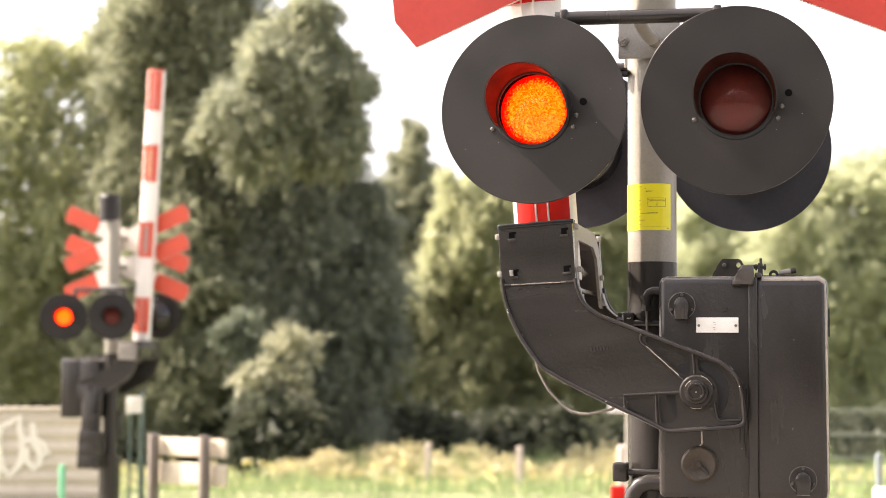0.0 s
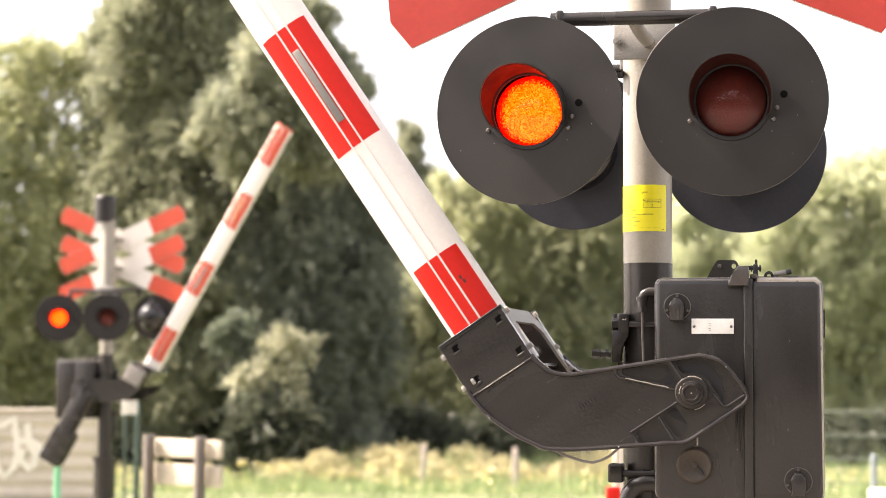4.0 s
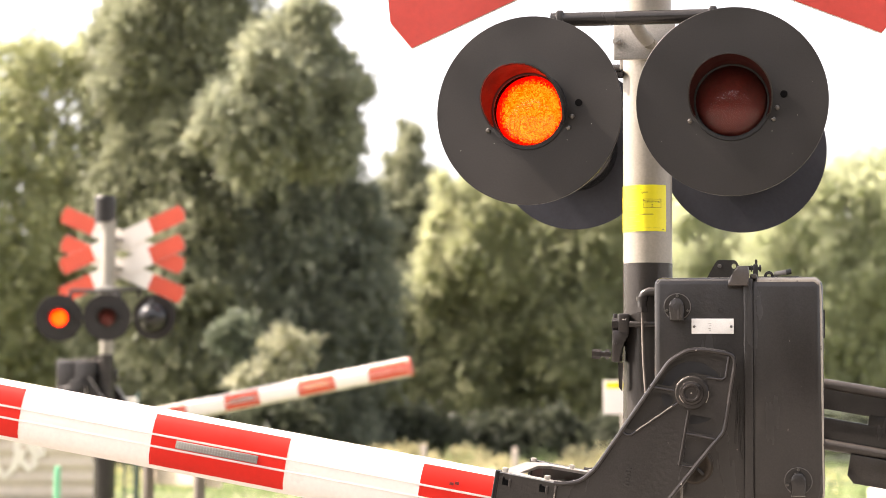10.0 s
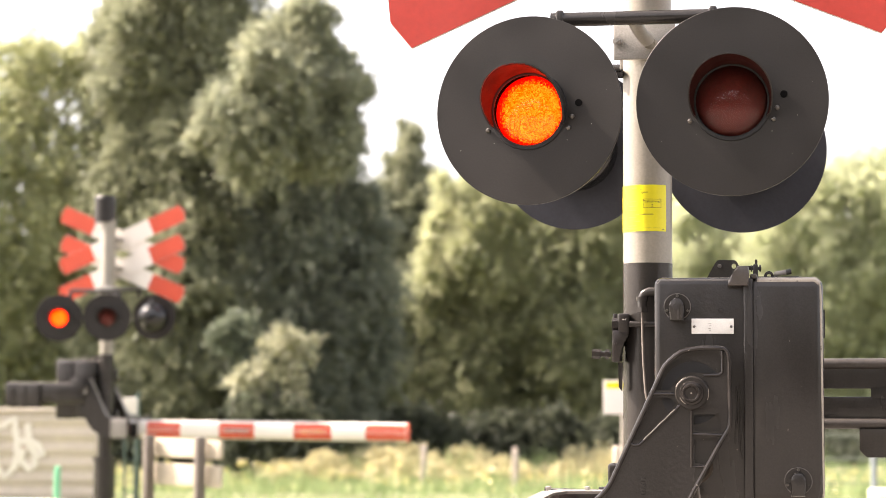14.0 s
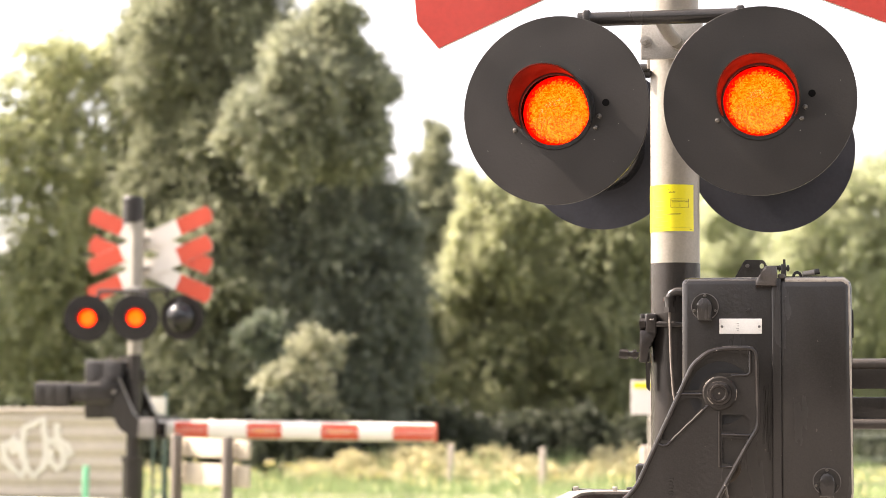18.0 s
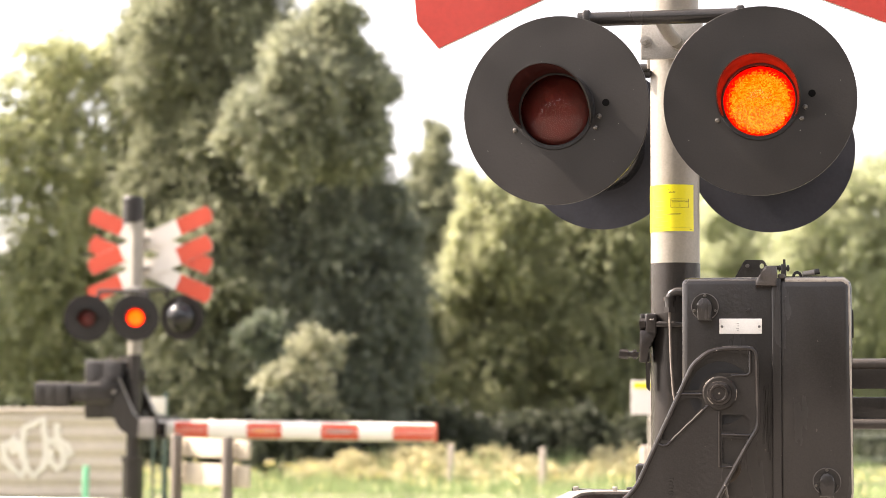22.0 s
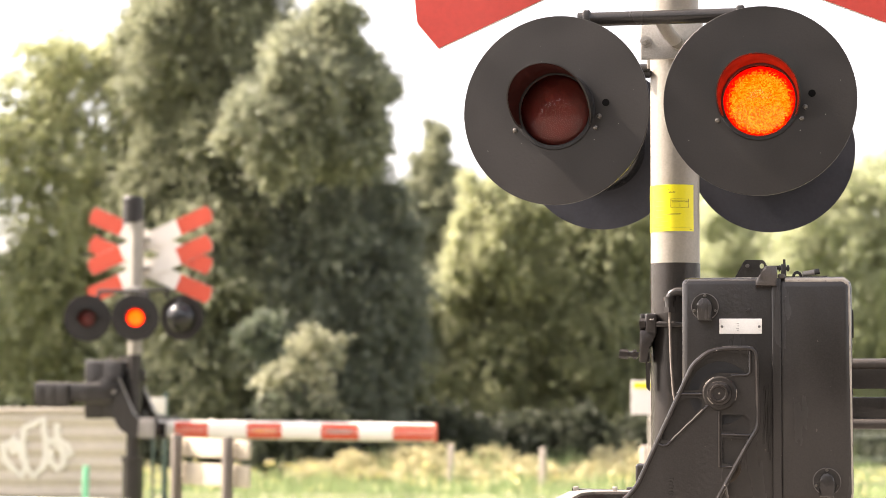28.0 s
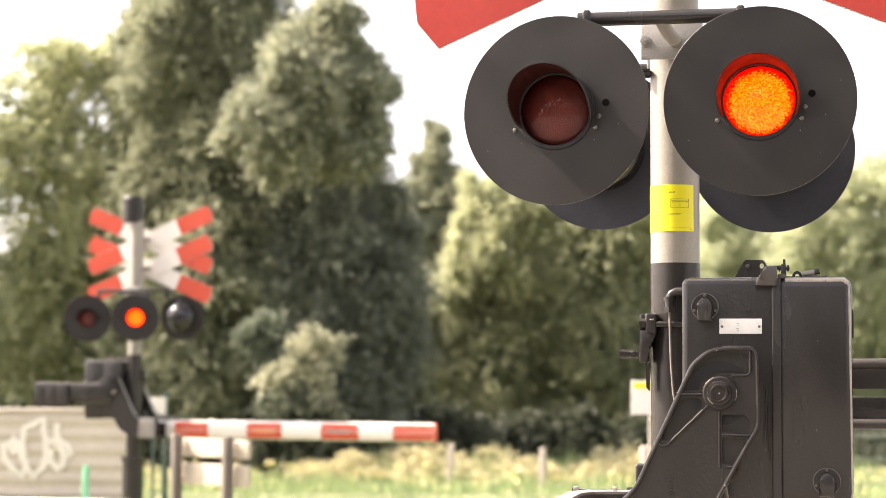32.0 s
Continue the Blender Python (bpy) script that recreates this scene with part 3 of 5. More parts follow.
def curved_label(root):
    """Yellow label bent round the post, with its print."""
    mid = radians(5.3)
    def on(a, z, r):
        return Vector((r * math.sin(mid + a), -r * math.cos(mid + a), z))
    def patch(a0, a1, z0, z1, r, n=14):
        bm = B()
        rows = []
        for k in range(n + 1):
            a = a0 + (a1 - a0) * k / n
            rows.append((bm.verts.new(on(a, z0, r)), bm.verts.new(on(a, z1, r)), bm.verts.new(on(a, z1, r - 0.0008)), bm.verts.new(on(a, z0, r - 0.0008))))
        for p, q in zip(rows, rows[1:]):
            for i in range(4):
                bm.faces.new((p[i], q[i], q[(i + 1) % 4], p[(i + 1) % 4]))
        bm.faces.new(rows[0])
        bm.faces.new(rows[-1][::-1])
        return bm
    a0, a1, z0, z1 = radians(-86), radians(47), 1.871, 2.003
    lab = part("yellow_label", patch(a0, a1, z0, z1, 0.0709, 60), M_YELLOW, root, "yellow notice label wrapped round the post")
    r = 0.0711
    def bar(u0, u1, zz, h, mat):
        part("print_line", patch(math.asin(u0), math.asin(u1), zz, zz + h, r, 12), mat, lab)
    for u0, u1, zz in ((-0.62, -0.42, 1.993), (-0.30, -0.24, 1.988), (-0.48, -0.10, 1.917), (-0.55, -0.30, 1.898)):
        bar(u0, u1, zz, 0.0022, M_FADED)
    bar(-0.20, 0.22, 1.918, 0.0022, M_INK)
    bar(0.58, 0.65, 1.8755, 0.0018, M_INK)
    for zz in (1.955, 1.942, 1.930, 1.910, 1.886):
        bar(-0.75, -0.45, zz, 0.0016, M_FADED)
    bar(-0.8, 0.62, 1.8800, 0.0008, M_FADED)
    # framed box
    for zz in (1.9375, 1.9615):
        bar(-0.18, 0.54, zz, 0.0008, M_INK)
    bar(-0.18, -0.168, 1.9375, 0.0245, M_INK)
    bar(0.528, 0.54, 1.9375, 0.0245, M_INK)
    for text, zz, size in (("Paalnummer", 1.9525, 0.0105), ("2", 1.9405, 0.0105), ("spoor", 1.979, 0.0085)):
        cu = bpy.data.curves.new("print", "FONT")
        cu.body = text
        cu.size = size
        cu.align_x = "CENTER"
        tmp = new("print_source", cu)
        dg = bpy.context.evaluated_depsgraph_get()
        me = bpy.data.meshes.new_from_object(tmp.evaluated_get(dg))
        bpy.data.objects.remove(tmp)
        c = math.asin(0.18) if text != "spoor" else math.asin(-0.12)
        for v in me.vertices:
            v.co = on(c + v.co.x / r, zz + v.co.y, r + 0.0002)
        me.materials.clear()
        me.materials.append(M_INK)
        ob = new("print", me)
        ob.parent = lab


# ---- barrier machine ----
PIVOT = (0.153, 1.422)


def hooded_vent(parent, x, z, y):
    bm = lathe(B(), [(0, 0.004), (0.034, 0.004), (0.036, 0.001), (0.036, -0.003), (0, -0.003)], pose(x, y, z) @ FACE, 32, closed=False)
    base = part("vent_flange", bm, M_BLACK, parent, "round flange of a hooded vent")
    bm = B()
    tube(bm, [(x + 0.0345 * math.cos(radians(a)), y - 0.0035, z + 0.0345 * math.sin(radians(a))) for a in range(0, 361, 12)], 0.0014, 6)
    part("flange_edge", bm, M_DUSTY, base, "worn edge of the flange")
    bm = B()
    pts = [(-0.019, -0.038), (0.019, -0.038), (0.019, 0.002)] + [(0.019 * math.cos(radians(a)), 0.004 + 0.019 * math.sin(radians(a))) for a in range(15, 180, 15)] + [(-0.019, 0.002)]
    prism(bm, [(x + p, z + q) for p, q in pts], y - 0.032, y - 0.001, 0.006)
    part("vent_hood", bm, M_BLACK, base, "rounded vent hood")
    for a in (90, 200, 340):
        px, pz = x + 0.029 * math.cos(radians(a)), z + 0.029 * math.sin(radians(a))
        part("screw", cyl(B(), (px, y - 0.004, pz), (px, y - 0.008, pz), 0.0042, 0.0030, 10), M_SCREW, base)


def machine(m, near):
    root = thing("barrier_machine", m, "black cast-iron barrier drive box clamped to a crossing post", "barrier machine", "barrier machines")
    y0 = -0.36
    bm = B()
    box(bm, ((0.049 + 0.306) / 2, -0.2175, 1.4325), (0.257, 0.285, 0.583), 0.018)
    box(bm, (0.19, 0.02, 1.4325), (0.196, 0.19, 0.55), 0.01)
    part("body", bm, M_BLACK, root, "black box body, lumpy thick paint")
    bm = B()
    box(bm, ((0.288 + 0.487) / 2, -0.1275, 1.4325), (0.199, 0.475, 0.583), 0.026)
    part("door", bm, M_BLACK, root, "rounded black cover door")
    # Pale strips hold both dust and the bright highlight of the top edge.
    for x0, x1 in ((0.066, 0.272), (0.316, 0.470)):
        part("top_lip", box(B(), ((x0 + x1) / 2, -0.20, 1.7222), (x1 - x0, 0.27, 0.006), 0.002), M_DUST, root, "pale lip on the box top, dust and painted edge light")
    # Sky sheen on the door's bevel, made as pale tubes.
    bm = B()
    arc = [(0.487 - 0.026 + 0.0170 * math.sin(radians(a)), -0.354, 1.724 - 0.026 + 0.0170 * math.cos(radians(a))) for a in range(0, 91, 15)]
    tube(bm, [(0.318, -0.354, 1.7145)] + arc[:5], 0.0075, 10)
    tube(bm, arc[3:] + [(0.4795, -0.354, 1.66), (0.4815, -0.352, 1.40), (0.4820, -0.350, 1.155)], 0.0040, 10)
    part("door_edge", bm, M_EDGE, root, "pale edge of the cover door, sheen put into its colour")
    # Highlight on the body's top bevel, made as a lighter tube.
    bm = B()
    tube(bm, [(0.060, -0.3515, 1.7075), (0.068, -0.3515, 1.7155), (0.276, -0.3515, 1.7155)], 0.0062, 10)
    part("body_edge", bm, M_DUSTY, root, "upper edge of the box body, lightened for its highlight")
    bm = B()
    box(bm, (0.295, -0.21, 1.4325), (0.024, 0.322, 0.578), 0.004)
    part("door_rim", bm, M_BLACK, root, "raised rim between body and door")
    bm = B()
    box(bm, (0.203, y0 - 0.0015, 1.596), (0.110, 0.003, 0.040), 0.0012)
    plate = part("name_plate", bm, M_PLATE, root, "white riveted name plate with worn print")
    for x in (0.155, 0.251):
        part("rivet", cyl(B(), (x, y0 - 0.003, 1.595), (x, y0 - 0.006, 1.595), 0.0038, 0.0028, 10), M_DUSTY, plate, "dark rivet")
    for x, z, w in ((0.196, 1.603, 0.008), (0.197, 1.597, 0.007), (0.195, 1.590, 0.008), (0.196, 1.585, 0.006)):
        bm = B()
        box(bm, (x, y0 - 0.0036, z), (w * 0.8, 0.0008, 0.0012))
        part("print_line", bm, M_POLE, plate)
    hooded_vent(root, 0.111, 1.647, y0)
    hooded_vent(root, 0.420, 1.197, -0.3655)
    bm = B()
    lathe(bm, [(0.0062, -0.001), (0.0062, 0.003), (0.005, 0.0055), (0, 0.0066)], pose(0.224, y0, 1.637) @ FACE, 16, closed=False)
    part("screw", bm, M_BLACK, root, "domed black screw")
    # lock knob
    bm = lathe(B(), [(0, 0.012), (0.030, 0.012), (0.036, 0.016), (0.042, 0.016), (0.048, 0.008), (0.048, -0.002), (0, -0.002)], pose(0.155, y0, 1.232) @ FACE, 40, closed=False)
    knob = part("lock_cover", bm, M_BRASS, root, "round tarnished lock cover")
    bm = B()
    box(bm, (0.166, y0 - 0.018, 1.221), (0.034, 0.008, 0.009), 0.003, Matrix.Rotation(radians(45), 4, "Y"))
    part("lock_lever", bm, M_BLACK, knob, "small dark lever")
    part("lever_boss", cyl(B(), (0.155, y0 - 0.01, 1.232), (0.155, y0 - 0.024, 1.232), 0.006, None, 12), M_BRASS, knob)
    bm = B()
    tube(bm, [(PIVOT[0] + 0.008, y0 - 0.001, PIVOT[1] - 0.096), (PIVOT[0] + 0.009, y0 - 0.001, PIVOT[1] - 0.136), (PIVOT[0] - 0.002, y0 - 0.001, PIVOT[1] - 0.147), (PIVOT[0] - 0.018, y0 - 0.001, PIVOT[1] - 0.151)], 0.0026, 8)
    part("pale_run", bm, M_EDGE, root, "thin pale run under the shaft")
    cy = B()
    cyl(cy, (PIVOT[0], -0.37, PIVOT[1]), (PIVOT[0], 0.20, PIVOT[1]), 0.03, None, 24)
    part("shaft", cy, M_STEEL, root, "steel drive shaft")
    # hinge and latch on the lid
    bm = B()
    hole = [(0.256 + 0.006 * math.cos(radians(a)), 1.757 + 0.007 * math.sin(radians(a))) for a in range(0, 360, 30)]
    plate_with_openings(bm, rounded([(0.182, 1.721), (0.280, 1.721), (0.277, 1.742), (0.262, 1.773), (0.212, 1.774)], 0.006), [hole], -0.30, -0.285)
    hinge = part("hinge_lug", bm, M_BLACK, root, "black hinge lug with a round hole on top of the box")
    part("hinge_bolt", cyl(B(), (0.219, -0.30, 1.757), (0.219, -0.309, 1.757), 0.0105, None, 6), M_BLACK, hinge, "hexagon bolt")
    part("hinge_bolt", cyl(B(), (0.219, -0.309, 1.757), (0.219, -0.316, 1.757), 0.0055, 0.004, 12), M_SCREW, hinge)
    bm = B()
    tube(bm, [(0.262, -0.285, 1.753), (0.310, -0.285, 1.753)], 0.0055, 10)
    part("hinge_rod", bm, M_BLACK, hinge, "short hinge rod")
    bm = B()
    box(bm, (0.3125, -0.285, 1.742), (0.013, 0.030, 0.040), 0.003)
    cyl(bm, (0.314, -0.285, 1.760), (0.314, -0.285, 1.775), 0.0035, None, 8)
    cyl(bm, (0.300, -0.292, 1.751), (0.328, -0.292, 1.751), 0.0045, None, 8)
    cyl(bm, (0.322, -0.292, 1.751), (0.327, -0.292, 1.751), 0.0085, None, 6)
    cyl(bm, (0.300, -0.292, 1.751), (0.304, -0.292, 1.751), 0.0085, None, 6)
    part("hinge_bracket", bm, M_BLACK, root, "upright bracket with a cross bolt")
    bm = B()
    prism(bm, [(0.243, 1.701), (0.297, 1.700), (0.299, 1.728), (0.297, 1.751), (0.268, 1.752), (0.258, 1.735), (0.244, 1.714)], -0.388, -0.345, 0.006)
    latch = part("latch", bm, M_RAIL, root, "worn grey lid latch")
    bm = B()
    box(bm, (0.309, -0.330, 1.727), (0.018, 0.07, 0.012), 0.004)
    part("latch_foot", bm, M_RAIL, latch)
    bm = B()
    box(bm, (0.372, -0.265, 1.7275), (0.108, 0.03, 0.0055), 0.002)
    hasp = part("hasp_plate", bm, M_BLACK, root, "thin black hasp plate on the box top")
    bm = B()
    tube(bm, [(0.347 + 0.0095 * math.cos(radians(a)), -0.265, 1.730 + 0.0115 * math.sin(radians(a))) for a in range(0, 181, 20)], 0.0038, 8)
    part("hasp_eye", bm, M_BLACK, hasp, "round eye of the hasp")
    bm = B()
    cyl(bm, (0.360, -0.268, 1.7365), (0.398, -0.268, 1.7425), 0.0068, None, 16)
    cyl(bm, (0.398, -0.268, 1.7425), (0.404, -0.268, 1.7435), 0.0068, 0.005, 16)
    part("lock_barrel", bm, M_CASE, hasp, "worn brass lock barrel")
    part("lock_end", cyl(B(), (0.392, -0.268, 1.7416), (0.4055, -0.268, 1.7437), 0.0074, None, 16), M_BLACK, hasp)
    bm = B()
    box(bm, (0.4895, -0.25, 1.605), (0.004, 0.02, 0.075), 0.001)
    part("seal_strip", bm, M_RUBBER, root)
    # grease runs beside the arm
    for k, (x, z0, z1) in enumerate(((0.262, 1.44, 1.29), (0.266, 1.43, 1.33), (0.270, 1.445, 1.27), (0.274, 1.42, 1.25), (0.278, 1.43, 1.31))):
        bm = B()
        tube(bm, [(x + 0.0022 * math.sin(k + 5 * f), y0 + 0.001, z0 + (z1 - z0) * f) for f in (0, 0.2, 0.4, 0.6, 0.8, 1.0)], 0.0026, 6)
        part("grease_run", bm, M_BLACK, root, "black grease run")
    # clamps to the post
    bm = B()
    box(bm, (-0.0605, -0.06, 1.607), (0.033, 0.06, 0.062), 0.006)
    box(bm, (-0.0865, -0.045, 1.570), (0.012, 0.05, 0.135), 0.003)
    prism(bm, rounded([(-0.092, 1.592), (-0.045, 1.588), (-0.050, 1.566), (-0.064, 1.550), (-0.068, 1.530), (-0.069, 1.500), (-0.094, 1.500)], 0.006), -0.09, -0.03, 0.004)
    prism(bm, [(-0.078, 1.50), (-0.066, 1.50), (-0.068, 1.42), (-0.076, 1.43)], -0.07, -0.05)
    clamp = part("post_clamp", bm, M_WORN, root, "black clamp round the post")
    part("clamp_bolt", tube(B(), [(-0.045, -0.085, 1.607), (0.06, -0.085, 1.607)], 0.0085, 10), M_BLACK, clamp, "long clamp bolt")
    part("clamp_nut", cyl(B(), (-0.076, -0.075, 1.607), (-0.093, -0.075, 1.607), 0.0175, None, 6), M_WORN, clamp, "hexagon nut")
    bm = B()
    cyl(bm, (-0.098, -0.06, 1.522), (-0.145, -0.06, 1.524), 0.008, None, 10)
    cyl(bm, (-0.128, -0.06, 1.523), (-0.152, -0.06, 1.524), 0.0135, None, 6)
    cyl(bm, (-0.104, -0.06, 1.523), (-0.114, -0.06, 1.523), 0.0135, None, 6)
    part("clamp_bolt", bm, M_WORN, clamp, "protruding hexagon bolt")
    bm = B()
    box(bm, (-0.083, -0.07, 1.19), (0.042, 0.06, 0.052), 0.006)
    tube(bm, [(-0.07, -0.085, 1.19), (0.055, -0.085, 1.19)], 0.010, 10)
    tube(bm, [(-0.095, -0.085, 1.205), (-0.075, -0.085, 1.205)], 0.013, 6)
    part("post_clamp", bm, M_BLACK, root, "lower black clamp round the post")
    bm = B()
    tube(bm, [(-0.05, -0.10, 0.95), (-0.05, -0.10, 1.11), (-0.044, -0.10, 1.135), (-0.028, -0.10, 1.155), (0.0, -0.10, 1.163), (0.06, -0.10, 1.163)], 0.024, 14)
    part("conduit", bm, M_BLACK, root, "black curved cable conduit")
    bm = B()
    tube(bm, [(0.055, -0.10, 1.698), (0.012, -0.10, 1.698), (-0.001, -0.10, 1.692), (-0.007, -0.10, 1.679), (-0.007, -0.10, 1.650)], 0.0130, 12)
    cyl(bm, (-0.007, -0.10, 1.684), (-0.007, -0.10, 1.672), 0.017, None, 14)
    cyl(bm, (-0.007, -0.10, 1.655), (-0.007, -0.10, 1.640), 0.018, None, 6)
    cyl(bm, (0.030, -0.10, 1.698), (0.048, -0.10, 1.698), 0.018, None, 12)
    part("pipe_elbow", bm, M_BLACK, root, "threaded pipe elbow")
    bm = B()
    tube(bm, [(-0.007, -0.10, 1.645), (-0.006, -0.10, 1.58), (-0.003, -0.105, 1.50), (0.003, -0.11, 1.42), (0.02, -0.11, 1.33)], 0.0036, 8)
    part("cable", bm, M_CABLE, root, "thin grey cable")
    # Added dark bar stands for the shade between post and box.
    bm = B()
    tube(bm, [(0.045, -0.065, 1.60), (0.028, -0.07, 1.10), (0.028, -0.07, 0.9)], 0.012, 8)
    part("gap_shade", bm, M_DISC, root, "thin dark bar for the shaded gap beside the post")
    return root


# ---- barrier boom ----
BV = -0.4048           # height of the boom's middle under the pivot when it lies down
BH, BD, BY = 0.0892, 0.050, -0.13
ARM = [(0.467, -0.489), (0.316, -0.489), (0.28, -0.486), (0.226, -0.472), (0.164, -0.445), (0.092, -0.400), (0.051, -0.341), (0.009, -0.269),
       (-0.031, -0.197), (-0.078, -0.114), (-0.094, -0.090), (-0.097, -0.071), (-0.096, 0.096), (-0.087, 0.116), (-0.015, 0.116), (0.029, 0.108),
       (0.070, 0.072), (0.102, 0.004), (0.175, -0.150), (0.198, -0.199), (0.220, -0.244), (0.253, -0.279), (0.303, -0.294), (0.465, -0.292)]


OPENINGS = [[(-0.073, 0.052), (-0.073, 0.102), (-0.015, 0.105), (0.024, 0.097), (0.064, 0.064), (0.094, 0.008), (0.054, 0.008), (0.050, 0.020), (0.034, 0.042), (0.0, 0.054), (-0.020, 0.052)],
            [(0.100, -0.012), (0.054, -0.012), (0.042, -0.030), (0.138, -0.122), (0.155, -0.118)],
            [(-0.004, -0.055), (-0.058, -0.055), (-0.072, -0.062), (-0.075, -0.098), (-0.005, -0.098)],
            [(-0.004, -0.114), (-0.068, -0.116), (-0.036, -0.181), (-0.003, -0.181)]]


ARM = ARM[:1] + rounded(ARM)[3:-3] + ARM[-1:]
OPENINGS = [rounded(h, 0.008) for h in OPENINGS]


def section(v):
    """Half thickness of the boom at height v from its middle."""
    return BD * max(0.0, 1 - abs(v / BH) ** 2.6) ** (1 / 2.6)


def foil(bm, u0, u1, v0, v1, side):
    """Thin reflective sheet that follows the boom's round side."""
    rows = []
    for k in range(7):
        v = v0 + (v1 - v0) * k / 6
        y = BY + side * (section(v) + 0.0012)
        yb = BY + side * (section(v) - 0.002)
        rows.append([bm.verts.new((-u, yy, BV + v)) for u in (u0, u1) for yy in (y, yb)])
    for p, q in zip(rows, rows[1:]):
        for a, b in ((0, 2), (2, 3), (3, 1), (1, 0)):
            bm.faces.new((p[a], p[b], q[b], q[a]))
    bm.faces.new((rows[0][0], rows[0][1], rows[0][3], rows[0][2]))
    bm.faces.new((rows[-1][0], rows[-1][2], rows[-1][3], rows[-1][1]))
    return bm


def barrier_boom(m, near):
    root = thing("barrier_boom", m, "red and white striped barrier boom on a black cast fork", "barrier boom", "barrier booms")
    leds = []
    for front, (ya, yb) in ((True, (-0.425, -0.395)), (False, (0.145, 0.175))):
        s = -1 if front else 1
        yo = ya if front else yb
        outline = [(-u, v) for u, v in ARM]
        arm = part("fork_arm", plate_with_openings(B(), outline, [[(-u, v) for u, v in h] for h in OPENINGS], ya, yb), M_BLACK, root, "black cast fork arm with raised ribs")
        bm = B()
        for h in OPENINGS:
            cu, cv = sum(u for u, v in h) / len(h), sum(v for u, v in h) / len(h)
            prism(bm, [(-(cu + (u - cu) * 1.05), cv + (v - cv) * 1.05) for u, v in h], yo - s * 0.026, yo - s * 0.012)
        part("web", bm, M_BLACK, arm, "recessed black web between the ribs")
        bm = B()
        cyl(bm, (0, yo - s * 0.027, 0), (0, yo - s * 0.0105, 0), 0.083, 0.081, 48)
        part("grease_ring", bm, M_RUBBER, arm, "dark greasy ring round the hub")
        bm = B()
        ring = [(-u * 0.995, yo + s * 0.002, v) for u, v in ARM]
        tube(bm, ring[1:-1], 0.0062, 8)
        part("rim", bm, M_WORN if near else M_BLACK, arm, "raised worn rim of the fork arm")
        if front:
            pick = random.Random(17)
            for k in range(34):
                i = pick.randrange(3, len(ARM) - 4)
                (ua, va), (ub, vb) = ARM[i], ARM[i + 1]
                f0 = pick.uniform(0.0, 0.6)
                far = math.hypot(ub - ua, vb - va)
                f1 = f0 + pick.uniform(0.003, 0.014) / max(far, 0.01)
                side = pick.uniform(-0.002, 0.002)
                bm = B()
                tube(bm, [(-(ua + (ub - ua) * f) * 0.995 + side, yo - 0.0052, va + (vb - va) * f + side) for f in (f0, min(1.0, f1))], 0.0016, 6)
                part("paint_chip", bm, M_EDGE, arm, "bright chip in the paint")
        ribs = [[(0.112, -0.002), (0.045, -0.002)], [(0.168, -0.128), (0.150, -0.136), (0.138, -0.134), (0.030, -0.030)],
                [(0.002, -0.045), (0.004, -0.189), (-0.033, -0.189)], [(-0.002, -0.106), (-0.076, -0.108)],
                [(-0.078, 0.108), (-0.078, 0.054), (-0.070, 0.047), (-0.030, 0.045)], [(0.314, -0.487), (0.310, -0.294)]]
        for line in ribs:
            bm = B()
            tube(bm, [(-u, yo + s * 0.001, v) for u, v in line], 0.0042, 8)
            part("rib", bm, M_WORN if near else M_BLACK, arm, "raised casting rib")
            (ua, va), (ub, vb) = line[-2], line[-1]
            if front and (ua - ub) ** 2 + (va - vb) ** 2 > 0.006:
                f0, f1 = 0.10, 0.86
                # Bright line: paint wear plus the rib's glint put into colour.
                bm = B()
                tube(bm, [(-(ua + (ub - ua) * f), yo + s * 0.0036, va + (vb - va) * f + 0.0022 + 0.0006 * math.sin(40 * f)) for f in (f0, 0.2, 0.3, 0.4, 0.5, 0.6, 0.7, f1)], 0.0017, 6)
                part("worn_glint_ridge", bm, M_EDGE, arm, "bright line along a rib, paint wear and painted glint")
        inner = [(0.050, 0.094), (0.070, 0.072), (0.087, 0.037), (0.102, 0.004), (0.138, -0.074), (0.175, -0.150), (0.198, -0.199), (0.220, -0.244), (0.235, -0.263), (0.253, -0.279), (0.277, -0.288), (0.300, -0.293)]
        # Pale strip: dust and sunlight on this edge, both put into colour.
        bm = B()
        rows = []
        ya2, yb2 = (ya + 0.002, yb + 0.03) if front else (ya - 0.03, yb - 0.002)
        for k, (u, v) in enumerate(inner):
            d = Vector(inner[min(k + 1, len(inner) - 1)]) - Vector(inner[max(k - 1, 0)])
            nrm = Vector((-d.y, d.x)).normalized()
            rows.append([bm.verts.new((-(u + nrm.x * h), yy, v + nrm.y * h)) for h, yy in ((0.0, ya2), (0.0025, ya2), (0.0025, yb2), (0.0, yb2))])
        for p, q in zip(rows, rows[1:]):
            for k in range(4):
                bm.faces.new((p[k], p[(k + 1) % 4], q[(k + 1) % 4], q[k]))
        bm.faces.new(rows[0])
        bm.faces.new(rows[-1][::-1])
        part("upper_edge", bm, M_HEAD, arm, "dusty upper edge of the fork arm, paled for sunlight")
        pl = pose(0, yo, 0) @ (FACE if front else FACE @ Matrix.Rotation(radians(180), 4, "X"))
        bm = lathe(B(), [(0, 0.016), (0.040, 0.016), (0.044, 0.011), (0.044, -0.004), (0, -0.004)], pl, 40, closed=False)
        hub = part("hub", bm, M_BLACK, arm, "round hub of the fork arm")
